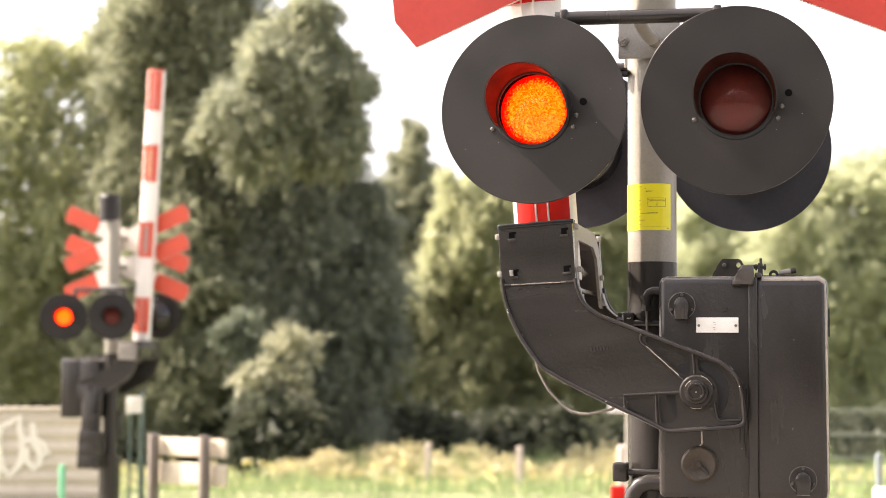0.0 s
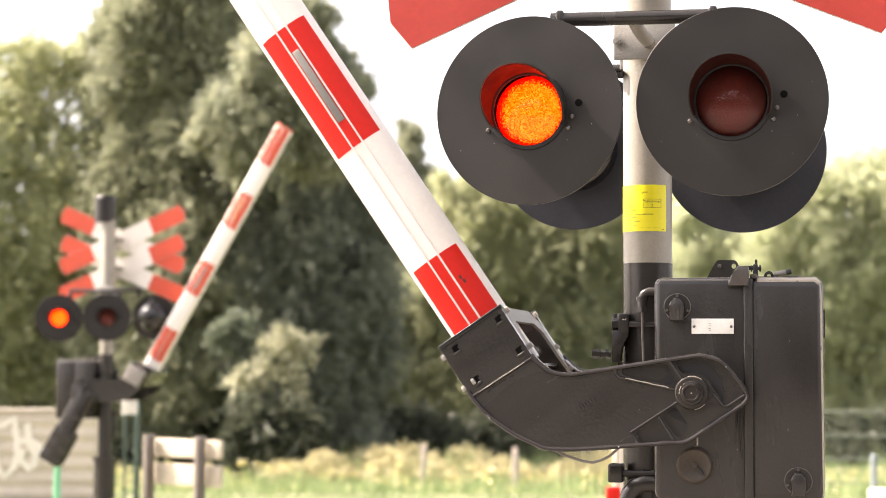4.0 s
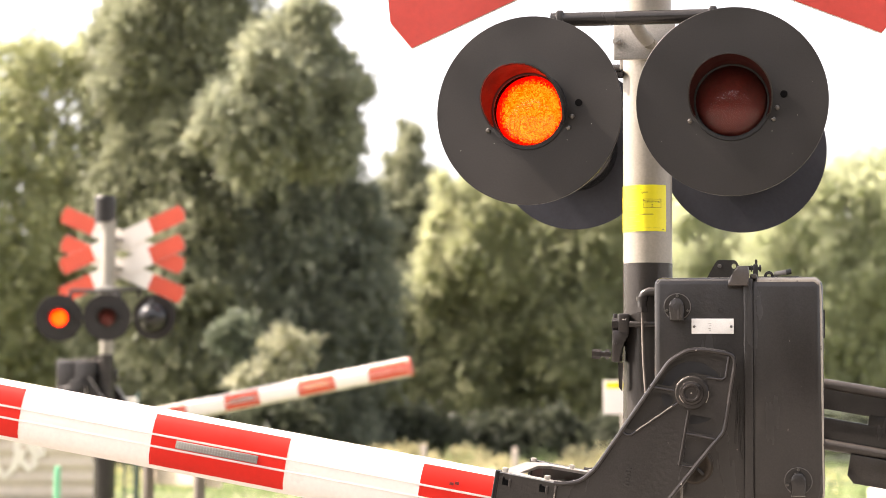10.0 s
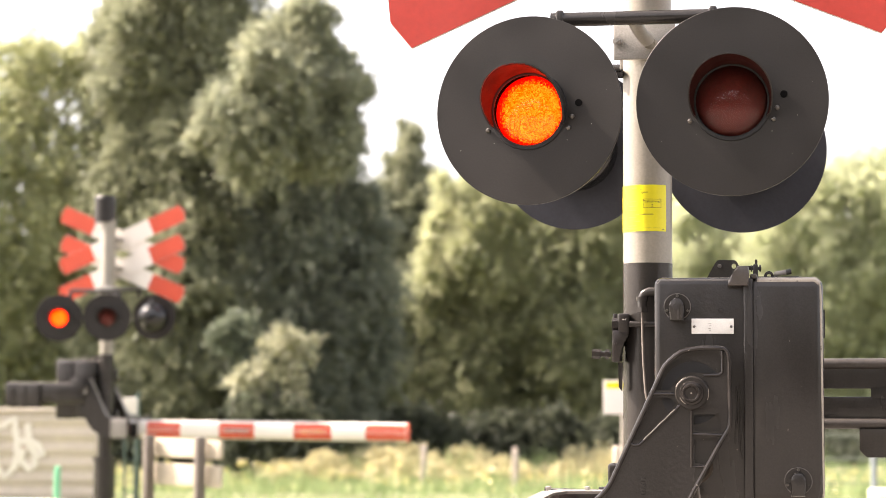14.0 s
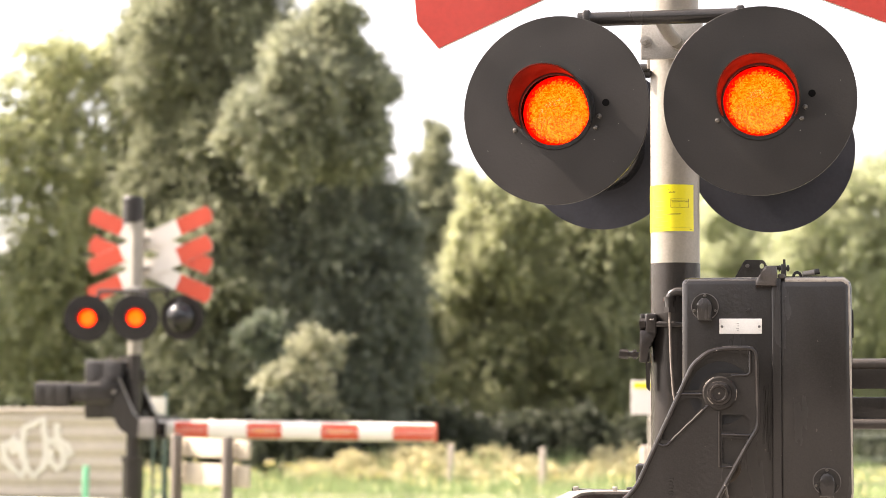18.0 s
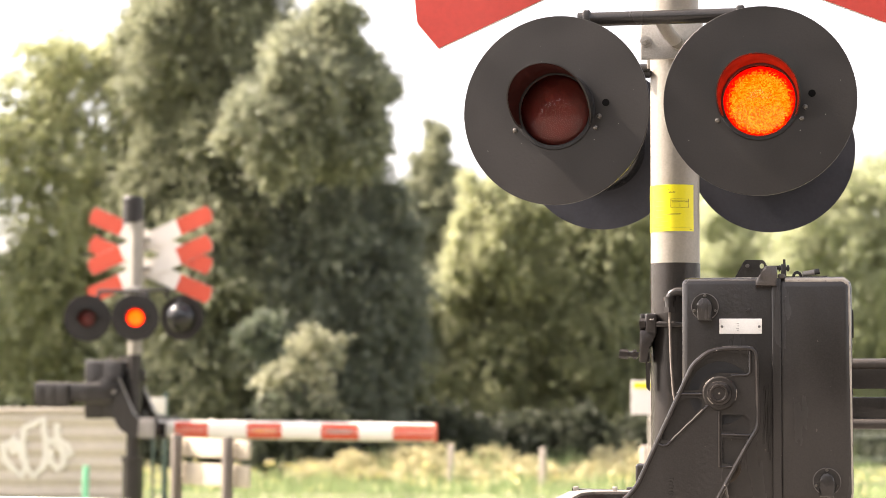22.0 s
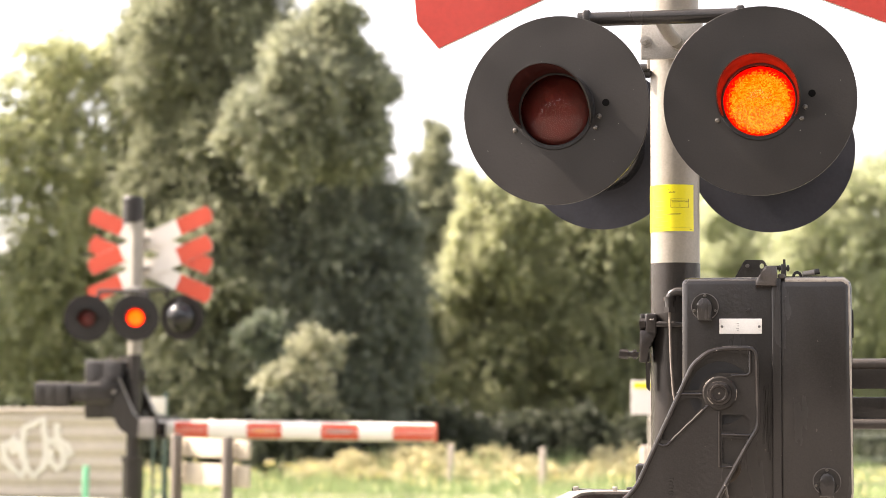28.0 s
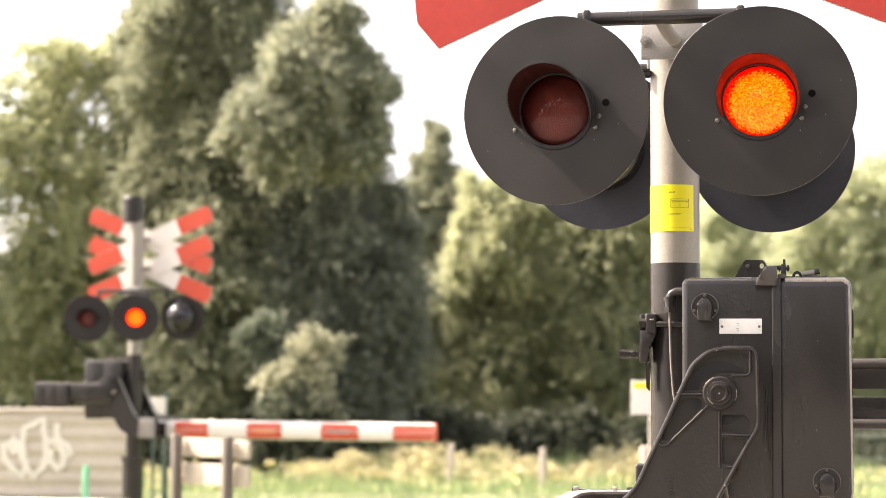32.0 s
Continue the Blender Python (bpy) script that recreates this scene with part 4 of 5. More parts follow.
        bm = lathe(B(), [(0, 0.032), (0.015, 0.032), (0.018, 0.036), (0.022, 0.036), (0.0245, 0.032), (0.0245, 0.026), (0.030, 0.025), (0.032, 0.021), (0.032, 0.014), (0, 0.014)], pl, 32, closed=False)
        nut = part("hub_nut", bm, M_WORN, arm, "shaft nut")
        bm = B()
        yc = yo + s * 0.032
        cyl(bm, (0, yc, 0), (0, yc + s * 0.0012, 0), 0.002, None, 10)
        part("centre_mark", bm, M_EDGE, nut)
        for a0, a1, rr_, zz in ((110, 160, 0.0430, 0.012), (-25, 15, 0.0430, 0.012), (200, 240, 0.0315, 0.022)):
            bm = B()
            tube(bm, [(rr_ * math.cos(radians(a0 + (a1 - a0) * k / 8)), yo + s * zz, rr_ * math.sin(radians(a0 + (a1 - a0) * k / 8))) for k in range(9)], 0.0010, 6)
            part("worn_rim", bm, M_EDGE, hub, "paint worn off the hub's rim")
        for u, v in ((0.445, -0.455), (0.445, -0.315), (0.345, -0.455), (0.345, -0.315)):
            # Black patches on the surface stand for the slots' dark insides.
            bm = B()
            box(bm, (-u, yo + s * 0.0004, v), (0.017, 0.0016, 0.015))
            box(bm, (-u - 0.006, yo + s * 0.0004, v + 0.008), (0.006, 0.0016, 0.008))
            slot = part("wedge_slot", bm, M_HOLE, arm, "flat black patch standing for a wedge slot")
            bm = B()
            box(bm, (-u + 0.012, yo + s * 0.001, v), (0.008, 0.006, 0.022), 0.002)
            part("slot_lug", bm, M_BLACK, slot)
        if front:
            for u in (0.445, 0.345):
                part("side_bolt", box(B(), (-u, yo + 0.012, -0.496), (0.014, 0.014, 0.012), 0.002), M_GALV, arm, "square pale bolt")
            bm = B()
            box(bm, (-0.345, yo - 0.005, -0.462), (0.016, 0.006, 0.010), 0.001)
            part("shiny_wedge", bm, M_STEEL, arm, "small shiny steel wedge")
            for k in range(6):
                bm = B()
                box(bm, (-0.128 - 0.002 * (k % 2), yo - 0.001, -0.222 - 0.0085 * k), (0.012, 0.002, 0.005), 0.0005)
                part("cast_mark", bm, M_BLACK, arm)
        bm = B()
        box(bm, (-0.470, (ya + yb) / 2, -0.389), (0.012, 0.040, 0.203), 0.003)
        part("end_flange", bm, M_GLOSS, arm, "flange at the end of the fork arm")
    # head plates between the arms
    bm = B()
    w0, w1 = -0.395, 0.145
    mid = (w0 + w1) / 2
    shape = [(0.472, w0), (0.472, w1 - 0.09), (0.435, w1 - 0.005), (0.31, w1), (0.255, w1 - 0.012), (0.258, w1 - 0.05), (0.31, w1 - 0.062), (0.40, w1 - 0.075),
             (0.428, w1 - 0.14), (0.428, w0 + 0.085), (0.39, w0 + 0.05), (0.31, w0 + 0.045), (0.262, w0 + 0.06), (0.250, w0 + 0.05), (0.250, w0)]
    prism(bm, shape, -0.301, -0.293)
    bmesh.ops.transform(bm, matrix=Matrix(((-1, 0, 0, 0), (0, 0, 1, 0), (0, 1, 0, 0), (0, 0, 0, 1))), verts=bm.verts)
    head = part("head_frame", bm, M_HEAD, root, "dusty bolted frame on the boom head")
    for u in (0.27, 0.345, 0.46):
        for y in (w0 + 0.03, w1 - 0.03):
            part("head_bolt", box(B(), (-u, y, -0.288), (0.015, 0.015, 0.012), 0.002), M_GALV, head, "square pale bolt")
    bm = B()
    box(bm, (-0.40, mid, -0.493), (0.16, w1 - w0, 0.010), 0.002)
    box(bm, (-0.30, mid, -0.40), (0.012, w1 - w0, 0.17), 0.002)
    for y in (BY - 0.08, BY + 0.08):
        box(bm, (-0.41, y, -0.41), (0.13, 0.012, 0.14), 0.002)
    part("head_box", bm, M_BLACK, root, "black boom socket between the fork arms")
    bm = B()
    cyl(bm, (-0.36, w0 + 0.08, -0.345), (-0.36, w1 - 0.06, -0.345), 0.022, None, 14)
    part("shear_bolt", bm, M_BLACK, root, "shear bolt in the boom socket")
    if not near:
        bm = B()
        box(bm, (-0.372, 0.186, -0.388), (0.17, 0.022, 0.19), 0.008)
        box(bm, (-0.30, 0.190, -0.388), (0.016, 0.026, 0.17), 0.004)
        part("socket_cover", bm, M_CASE, root, "pale grey cover on the boom socket")
    # the boom: white profile with red sheets
    tip = 3.20
    bm = B()
    vs = [BH * math.sin(radians(a)) for a in range(-90, 91, 9)]
    loop = [(-section(v), v) for v in vs] + [(section(v), v) for v in vs[::-1]][1:-1]
    a = [bm.verts.new((-0.33, BY + y, BV + v)) for y, v in loop]
    b = [bm.verts.new((-tip, BY + y, BV + v)) for y, v in loop]
    n = len(loop)
    for k in range(n):
        bm.faces.new((a[k], a[(k + 1) % n], b[(k + 1) % n], b[k]))
    bm.faces.new(a[::-1])
    bm.faces.new(b)
    tube_ob = part("boom_profile", bm, M_WHITE, root, "white hollow aluminium boom profile")
    bands = [(0.46, 0.725), (1.123, 1.538), (1.96, 2.37), (2.79, 3.19)] if near else [(0.56, 0.91), (1.31, 1.67), (2.07, 2.45), (2.79, 3.19)]
    for i, (u0, u1) in enumerate(bands):
        for side in (-1, 1):
            for v0, v1 in ((0.019, 0.0745), (-0.016, 0.0125), (-0.0745, -0.0225)):
                part("red_sheet", foil(B(), u0, u1, v0, v1, side), M_RED if near else M_RED_FAR, tube_ob, "red reflective sheet")
    for v in (0.0158, -0.0192):
        for side in (-1, 1):
            part("groove_lip", box(B(), (-(0.5 + tip) / 2, BY + side * (section(v) + 0.0006), BV + v), (tip - 0.52, 0.003, 0.0022)), M_WHITE, tube_ob, "fine lip of the profile's groove")
    bm = B()
    a = [bm.verts.new((-tip + 0.004, BY + y * 1.03, BV + v * 1.02)) for y, v in loop]
    b = [bm.verts.new((-tip - 0.012, BY + y * 1.03, BV + v * 1.02)) for y, v in loop]
    for k in range(n):
        bm.faces.new((a[k], a[(k + 1) % n], b[(k + 1) % n], b[k]))
    bm.faces.new(a[::-1])
    bm.faces.new(b)
    part("end_cap", bm, M_RED if near else M_RED_FAR, tube_ob, "red end cap")
    for u0, u1 in ((1.210, 1.457), (2.10, 2.345)) if near else ((1.37, 1.61), (2.14, 2.38)):
        for side in (-1, 1):
            ys = BY + side * (section(0) + 0.0012)
            bm = B()
            box(bm, (-(u0 + u1) / 2, ys, BV - 0.002), (u1 - u0 + 0.006, 0.006, 0.023), 0.0015)
            strip = part("led_strip", bm, M_LEDBASE, root, "grey lamp strip with small diodes on the boom")
            for lit in (False, True):
                bm = B()
                count = 28
                for k in range(count):
                    u = u0 + (u1 - u0) * (k + 0.5) / count
                    for dv in (-0.0085, -0.002, 0.0045):
                        h = (0.0027 if lit else 0.0023)
                        cyl(bm, (-u, ys + side * 0.002, BV + dv), (-u, ys + side * (0.0062 if lit else 0.0042), BV + dv), h, h * 0.7, 8)
                row = part("led_row", bm, M_AMBER if lit else M_LEDOFF, strip, "amber diodes" if lit else "unlit grey diodes")
                if lit:
                    leds.append((row, side, u0 > 2))
    for u, v in ((0.62, 0.038), (0.635, 0.034)):
        bm = B()
        box(bm, (-u, BY - section(v) - 0.0018, BV + v), (0.012, 0.0012, 0.008))
        part("worn_mark", bm, M_SHUT, tube_ob)
    # counterweight on the far side of the pivot
    low = 0.0 if near else -0.036
    for zc, r in ((0.074, 0.015), (-0.098, 0.016)):
        bm = B()
        tube(bm, [(0.0, 0.185, zc + low), (1.02 if near else 0.80, 0.185, zc + low)], r, 16)
        part("weight_rail", bm, M_RAIL, root, "black round counterweight rail")
    for zc in (0.033, -0.053):
        bm = B()
        box(bm, (0.44 if near else 0.39, 0.20, zc + low), (0.88 if near else 0.78, 0.03, 0.062), 0.003)
        for k in range(72 if near else 60):
            box(bm, (0.21 + 0.009 * k, 0.1845, zc + low - (0.016 if zc > 0 else -0.016)), (0.0045, 0.004, 0.022))
        part("toothed_rail", bm, M_BLACK, root, "black toothed rail")
    bm = B()
    if near:
        box(bm, (0.62, 0.20, -0.012), (0.30, 0.03, 0.05), 0.003)
    else:
        box(bm, (0.40, 0.215, -0.050), (0.72, 0.03, 0.13), 0.003)
    part("rail_plate", bm, M_BLACK, root)
    bm = B()
    prism(bm, [(0.435, -0.112), (0.78, -0.112), (0.78, -0.175), (0.76, -0.195), (0.455, -0.195), (0.435, -0.175)], 0.17, 0.20, 0.003)
    part("weight_plate", bm, M_BLACK, root, "black weight plate with rounded corners")
    for x in (0.60, 0.72, 0.84) if near else (0.49, 0.61, 0.73):
        bm = B()
        box(bm, (x, 0.205, -0.01 if near else -0.068), (0.1198, 0.12, 0.25 if near else 0.215), 0.0012)
        part("counterweight", bm, M_BLACK, root, "black cast counterweight block")
    bm = B()
    box(bm, (0.06, 0.185, 0.0), (0.14, 0.03, 0.20), 0.005)
    part("rail_foot", bm, M_BLACK, root)
    # slack cable under the arm
    bm = B()
    tube(bm, [(-0.108, -0.41, -0.417), (-0.079, -0.41, -0.411), (-0.033, -0.41, -0.391), (0.012, -0.41, -0.355), (0.030, -0.41, -0.334), (0.037, -0.41, -0.311), (0.040, -0.41, -0.288), (0.037, -0.41, -0.266), (0.032, -0.41, -0.226), (0.016, -0.41, -0.200)], 0.0036, 8)
    cable = part("slack_cable", bm, M_CABLE, root, "thin slack cable")
    return root, leds, cable


near_post, near_lights = signal_post(NEAR, True)
curved_label(near_post)
far_post, far_lights = signal_post(FAR, False)
machine(NEAR, True)
machine(FAR, False)
near_boom, near_leds, near_cable = barrier_boom(NEAR @ pose(PIVOT[0], 0, PIVOT[1]), True)
far_boom, far_leds, far_cable = barrier_boom(FAR_PIVOT @ pose(PIVOT[0], 0, PIVOT[1]), False)


# ---- things beside the road ----
def ribbed_fence():
    m = pose(-4.16, 20.5, -0.22, 0, 0, 2)
    root = thing("ribbed_fence", m, "low beige corrugated metal fence with white graffiti", "fence")
    for k in range(3):
        bm = B()
        outline = []
        for i in range(13):
            z = 0.02 + 1.06 * i / 12
            outline.append((0.0 if i % 2 else 0.020, z))
        front = [bm.verts.new((-1.9 * k - 1.895, y, z)) for y, z in outline]
        back = [bm.verts.new((-1.9 * k, y, z)) for y, z in outline]
        front2 = [bm.verts.new((-1.9 * k - 1.895, y + 0.012, z)) for y, z in outline]
        back2 = [bm.verts.new((-1.9 * k, y + 0.012, z)) for y, z in outline]
        for i in range(12):
            bm.faces.new((front[i], back[i], back[i + 1], front[i + 1]))
            bm.faces.new((front2[i + 1], back2[i + 1], back2[i], front2[i]))
            bm.faces.new((back[i], back2[i], back2[i + 1], back[i + 1]))
            bm.faces.new((front[i + 1], front2[i + 1], front2[i], front[i]))
        part("panel", bm, M_SHEET, root, "corrugated beige sheet panel", smooth=0)
        bm = B()
        box(bm, (-1.9 * k - 0.9475, 0.02, 1.105), (1.895, 0.07, 0.06), 0.008)
        part("top_rail", bm, M_SHEET, root, "beige top rail")
        bm = B()
        box(bm, (-1.9 * k - 0.03, 0.09, 0.55), (0.07, 0.08, 1.10), 0.006)
        part("fence_post", bm, M_SHEET, root)
    # sprayed strokes
    strokes = [[(-1.46, 0.73), (-1.44, 0.53), (-1.34, 0.41), (-1.22, 0.31), (-1.18, 0.48), (-1.35, 0.80), (-1.39, 0.72), (-1.32, 0.58)],
               [(-1.20, 0.54), (-1.23, 0.73), (-1.20, 0.90), (-1.09, 0.94), (-0.98, 1.01), (-0.97, 0.87), (-0.94, 0.73), (-0.94, 0.54), (-0.97, 0.43), (-1.09, 0.31), (-1.17, 0.43)],
               [(-0.82, 0.95), (-0.80, 0.70), (-0.71, 0.55), (-0.63, 0.58), (-0.69, 0.69), (-0.81, 0.75), (-0.94, 0.73)],
               [(-0.88, 0.64), (-0.89, 0.50), (-0.79, 0.40), (-0.73, 0.45), (-0.72, 0.56)]]
    for s in strokes:
        bm = B()
        tube(bm, [(x, -0.006, z) for x, z in s], 0.041, 8)
        for v in bm.verts:
            v.co.y = -0.004 + (v.co.y + 0.006) * 0.08
        part("paint_stroke", bm, M_WHITE, root, "white sprayed paint stroke")


def wooden_rail():
    m = pose(-2.75, 16.0, -0.22, 0, 0, -36)
    root = thing("wooden_rail", m, "weathered two-board wooden rail on square posts", "wooden fence")
    for x in (0.0, 0.66):
        bm = B()
        box(bm, (x, 0, 0.51), (0.060, 0.11, 1.02), 0.012)
        part("fence_post", bm, M_WOODP, root, "square weathered grey post")
    for z, h in ((0.90, 0.17), (0.655, 0.20)):
        bm = B()
        box(bm, (0.38, 0.10, z), (0.92, 0.05, h), 0.008)
        part("board", bm, M_WOOD, root, "sun-bleached board")


def sign_on_post(name, m, height, w, h, post_mat, label, band):
    root = thing(name, m, label, "small sign")
    bm = B()
    cyl(bm, (0, 0, 0), (0, 0, height), 0.022, None, 12)
    part("sign_post", bm, post_mat, root)
    bm = B()
    box(bm, (-w / 2 + 0.02, -0.03, height - h / 2 - 0.05), (w, 0.008, h), 0.003)
    plate = part("sign_plate", bm, M_WHITE, root, "small white plate")
    if band:
        bm = B()
        box(bm, (-w / 2 + 0.02, -0.036, height - 0.05 - h * 0.14), (w * 0.8, 0.004, h * 0.18))
        part("yellow_band", bm, M_YELLOW, plate)
    return root


def wire_fence():
    root = thing("wire_fence", pose(4.6, 24.0, -0.45), "green wire mesh fence along the meadow", "wire fence")
    for x in (-0.6, 3.4):
        bm = B()
        cyl(bm, (x, 0, 0), (x, 0, 1.35), 0.03, None, 10)
        part("fence_post", bm, M_GREEN, root, "thin green post")
    bm = B()
    for z in (0.27, 0.606, 0.935, 1.272):
        for dz in (-0.014, 0.014):
            tube(bm, [(-0.6, 0, z + dz), (3.4, 0, z + dz)], 0.009, 5)
    for k in range(60):
        tube(bm, [(-0.6 + k * 0.0678, 0, 0.1), (-0.6 + k * 0.0678, 0, 1.30)], 0.0018, 4)
    part("mesh", bm, M_WIRE, root, "thin wire mesh")


def green_ladder_fence():
    root = thing("green_mesh_gate", pose(-3.55, 19.2, -0.22), "narrow dark green mesh panel beside the post", "mesh panel")
    for x in (-0.02, 0.13):
        bm = B()
        cyl(bm, (x, 0, 0), (x, 0, 1.37 if x > 0 else 1.1), 0.016, None, 8)
        part("upright", bm, M_GREEN, root)
    for k in range(9):
        bm = B()
        tube(bm, [(-0.02, 0, 0.1 + 0.125 * k), (0.13, 0, 0.1 + 0.125 * k)], 0.006, 6)
        part("rung", bm, M_GREEN, root)


ribbed_fence()
wooden_rail()
sign_on_post("white_sign", pose(-3.48, 19.4, -0.22), 1.34, 0.19, 0.2, M_GREEN, "small white sign on a thin green post", False)
sign_on_post("white_sign", pose(1.49, 14.0, -0.22), 1.62, 0.185, 0.275, M_POLE, "white sign with a yellow band on a grey post", True)
green_ladder_fence()
wire_fence()
for px, py, w, h, name, lab in ((-3.83, 17.0, 0.06, 0.66, "marker_post", "bright green marker post in the grass"),):
    bm = B()
    box(bm, (0, 0, h / 2), (w, w, h), 0.01)
    mesh_thing(name, bm, M_MINT, pose(px, py, -0.22), lab, "marker post")
bm = B()
box(bm, (0, 0, 0.33), (0.17, 0.14, 0.66), 0.015)
mesh_thing("concrete_post", bm, M_CONC, pose(2.30, 22.0, -0.24), "pale concrete post at the meadow's edge", "concrete post")
bm = B()
box(bm, (0, 0, 0.2), (0.5, 0.3, 0.4), 0.03)
mesh_thing("white_block", bm, M_WHITE, pose(4.78, 18.0, -0.22), "low white painted block in the grass", "block")
bm = B()
cyl(bm, (0, 0, 0), (0, 0, 0.72), 0.034, None, 20)
cyl(bm, (0, 0, 0.72), (0, 0, 0.75), 0.034, 0.02, 20)
mesh_thing("bollard", bm, M_ZINC, pose(4.66, 18.4, -0.22), "short blue-grey round bollard beside the white block", "bollard")
marker = thing("roadside_marker", pose(0.905, 9.0, -0.05), "short red and white roadside marker post", "marker post")
part("stem", box(B(), (0, 0, 0.37), (0.07, 0.05, 0.74), 0.01), M_WHITE, marker)
part("red_top", box(B(), (0, 0, 0.82), (0.075, 0.055, 0.15), 0.01), M_RED, marker, "red reflective top")
for px, py in ((-0.36, 34.0), (1.42, 33.0)):
    bm = B()
    box(bm, (0, 0, 0.47), (0.12, 0.12, 0.94), 0.02)
    mesh_thing("field_post", bm, M_CONC, pose(px, py, -1.1), "short pale post standing in the meadow", "post", "meadow posts")


# ---- plants ----
def quads(name, centres, along, across, mat, parent=None, m=None, label="", category="", kind="", tri=False):
    """Many small leaves or blades as one mesh, from arrays."""
    n = len(centres)
    if tri:
        v = np.stack([centres - across, centres + across, centres + along], 1).reshape(-1, 3)
        idx, per = np.arange(3 * n), 3
    else:
        v = np.stack([centres - along, centres + across, centres + along, centres - across], 1).reshape(-1, 3)
        idx, per = np.arange(4 * n), 4
    me = bpy.data.meshes.new(name)
    me.vertices.add(len(v))
    me.vertices.foreach_set("co", v.astype(np.float32).ravel())
    me.loops.add(len(idx))
    me.loops.foreach_set("vertex_index", idx.astype(np.int32))
    me.polygons.add(n)
    me.polygons.foreach_set("loop_start", np.arange(0, per * n, per, dtype=np.int32))
    me.polygons.foreach_set("loop_total", np.full(n, per, dtype=np.int32))
    me.update()
    me.materials.append(mat)
    ob = new(name, me)
    if parent:
        ob.parent = parent
    if m:
        ob.matrix_world = m
    return tagged(ob, label, category, kind=kind)


def unit(rng, n):
    v = rng.normal(size=(n, 3))
    return v / np.linalg.norm(v, axis=1, keepdims=True)


def tree(x, y, lobes, seed, mat, label, leaves, leaf=(0.13, 0.030), base=-1.1, lean=0.0, name="willow_tree", deep=1.4):
    """Broad tree: trunk and limbs up into lobes (dx, dy, height, radius, tallness). Each lobe carries tufts, each tuft a fan
    of drooping leafy sprays; a few larger leaves fill the inside."""
    rng = np.random.default_rng(seed)
    root = thing(name, pose(x, y, base), label, "tree" if name != "shrub" else "shrub", "trees behind the meadow" if name != "shrub" else "shrubs under the trees")
    bm = B()
    top = max(l[2] for l in lobes)
    deep = deep if name != "shrub" else 0.0
    tube(bm, [(0, 0, -0.1), (0.05, 0, top * 0.18), (lean * 0.4, 0.1, top * 0.4), (lean, 0, top * 0.7)], 0.20 if name != "shrub" else 0.03, 10)
    for v in bm.verts:
        f = 1.0 - 0.75 * max(0.0, v.co.z) / (top * 0.7)
        v.co.x, v.co.y = v.co.x * f + lean * 0.3 * (1 - f), v.co.y * f + deep
    part("trunk", bm, M_BARK, root, "furrowed grey-brown trunk")
    weights = np.array([l[3] ** 2 * l[4] for l in lobes])
    weights = weights / weights.sum()
    cs, al, ac = [], [], []
    per = 14
    for (dx, dy, h, r, tall), w in zip(lobes, weights):
        bm = B()
        tube(bm, [(0.03, deep, top * 0.15), (dx * 0.5, deep + dy * 0.3, h * 0.55), (dx, dy + deep * 0.4, h)], 0.05 if name != "shrub" else 0.014, 6)
        part("limb", bm, M_BARK, root)
        centre = np.array([dx, dy, h])
        sc = np.array([r, r, r * tall])
        # tufts on the lobe's shell
        tufts = int(16 + 12 * r)
        d = unit(rng, tufts)
        tuft = centre + d * sc * rng.uniform(0.2, 1.0, (tufts, 1)) ** 0.7
        wide = rng.uniform(0.18, 0.46, tufts) * min(r, 1.3)
        sprays = max(tufts, int(leaves * 0.94 * w / per))
        pick = rng.choice(tufts, sprays, p=wide ** 2 / (wide ** 2).sum())
        go = unit(rng, sprays) * 0.75 + d[pick] * 0.75 + np.array([-0.08, 0, 0.45])
        go = go / np.linalg.norm(go, axis=1, keepdims=True)
        start = tuft[pick] + go * wide[pick][:, None] * rng.uniform(0.0, 0.7, (sprays, 1)) + rng.normal(0, 0.34, (sprays, 3)) * wide[pick][:, None]
        length = (rng.uniform(0.45, 1.25, sprays) * wide[pick] * np.where(rng.uniform(0, 1, sprays) < 0.07, 2.0, 1.0) + 0.12)[:, None]
        t = rng.uniform(0, 1, (sprays, per)) ** 0.8
        p = start[:, None, :] + go[:, None, :] * (length * t)[:, :, None]
        p[:, :, 2] -= 0.55 * length * t * t
        thick = (0.16 + 0.05 * length) * (1.05 - t) * np.minimum(1.0, 0.5 + length)
        p = p + rng.normal(0, 0.55, (sprays, per, 3)) * thick[:, :, None]
        loose = rng.uniform(0, 1, (sprays, per, 1)) < 0.22
        p = p + np.where(loose, rng.normal(0, 0.55, (sprays, per, 3)) * wide[pick][:, None, None], 0.0)
        p = p.reshape(-1, 3)
        n = len(p)
        out = np.repeat(go, per, 0) * 0.9 + np.array([0, 0, -0.45]) + unit(rng, n) * 0.55
        out = out / np.linalg.norm(out, axis=1, keepdims=True)
        face = np.repeat(go * 0.4 + np.array([0, 0, 0.55]), per, 0) + unit(rng, n) * 0.95
        side = np.cross(face, out)
        side = side / np.maximum(np.linalg.norm(side, axis=1, keepdims=True), 1e-6)
        size = rng.uniform(0.6, 1.5, (n, 1))
        # inner leaves
        k = int(leaves * 0.06 * w)
        q = centre + unit(rng, k) * sc * rng.uniform(0.0, 0.72, (k, 1)) ** 0.5
        qo, qs = unit(rng, k), unit(rng, k)
        p = np.concatenate([p, q])
        along = np.concatenate([out * leaf[0] * size, qo * leaf[0] * 2.0])
        across = np.concatenate([side * leaf[1] * size, np.cross(qo, qs) * leaf[0] * 0.8])
        keep = p[:, 2] > 0.15
        cs.append(p[keep])
        al.append(along[keep])
        ac.append(across[keep])
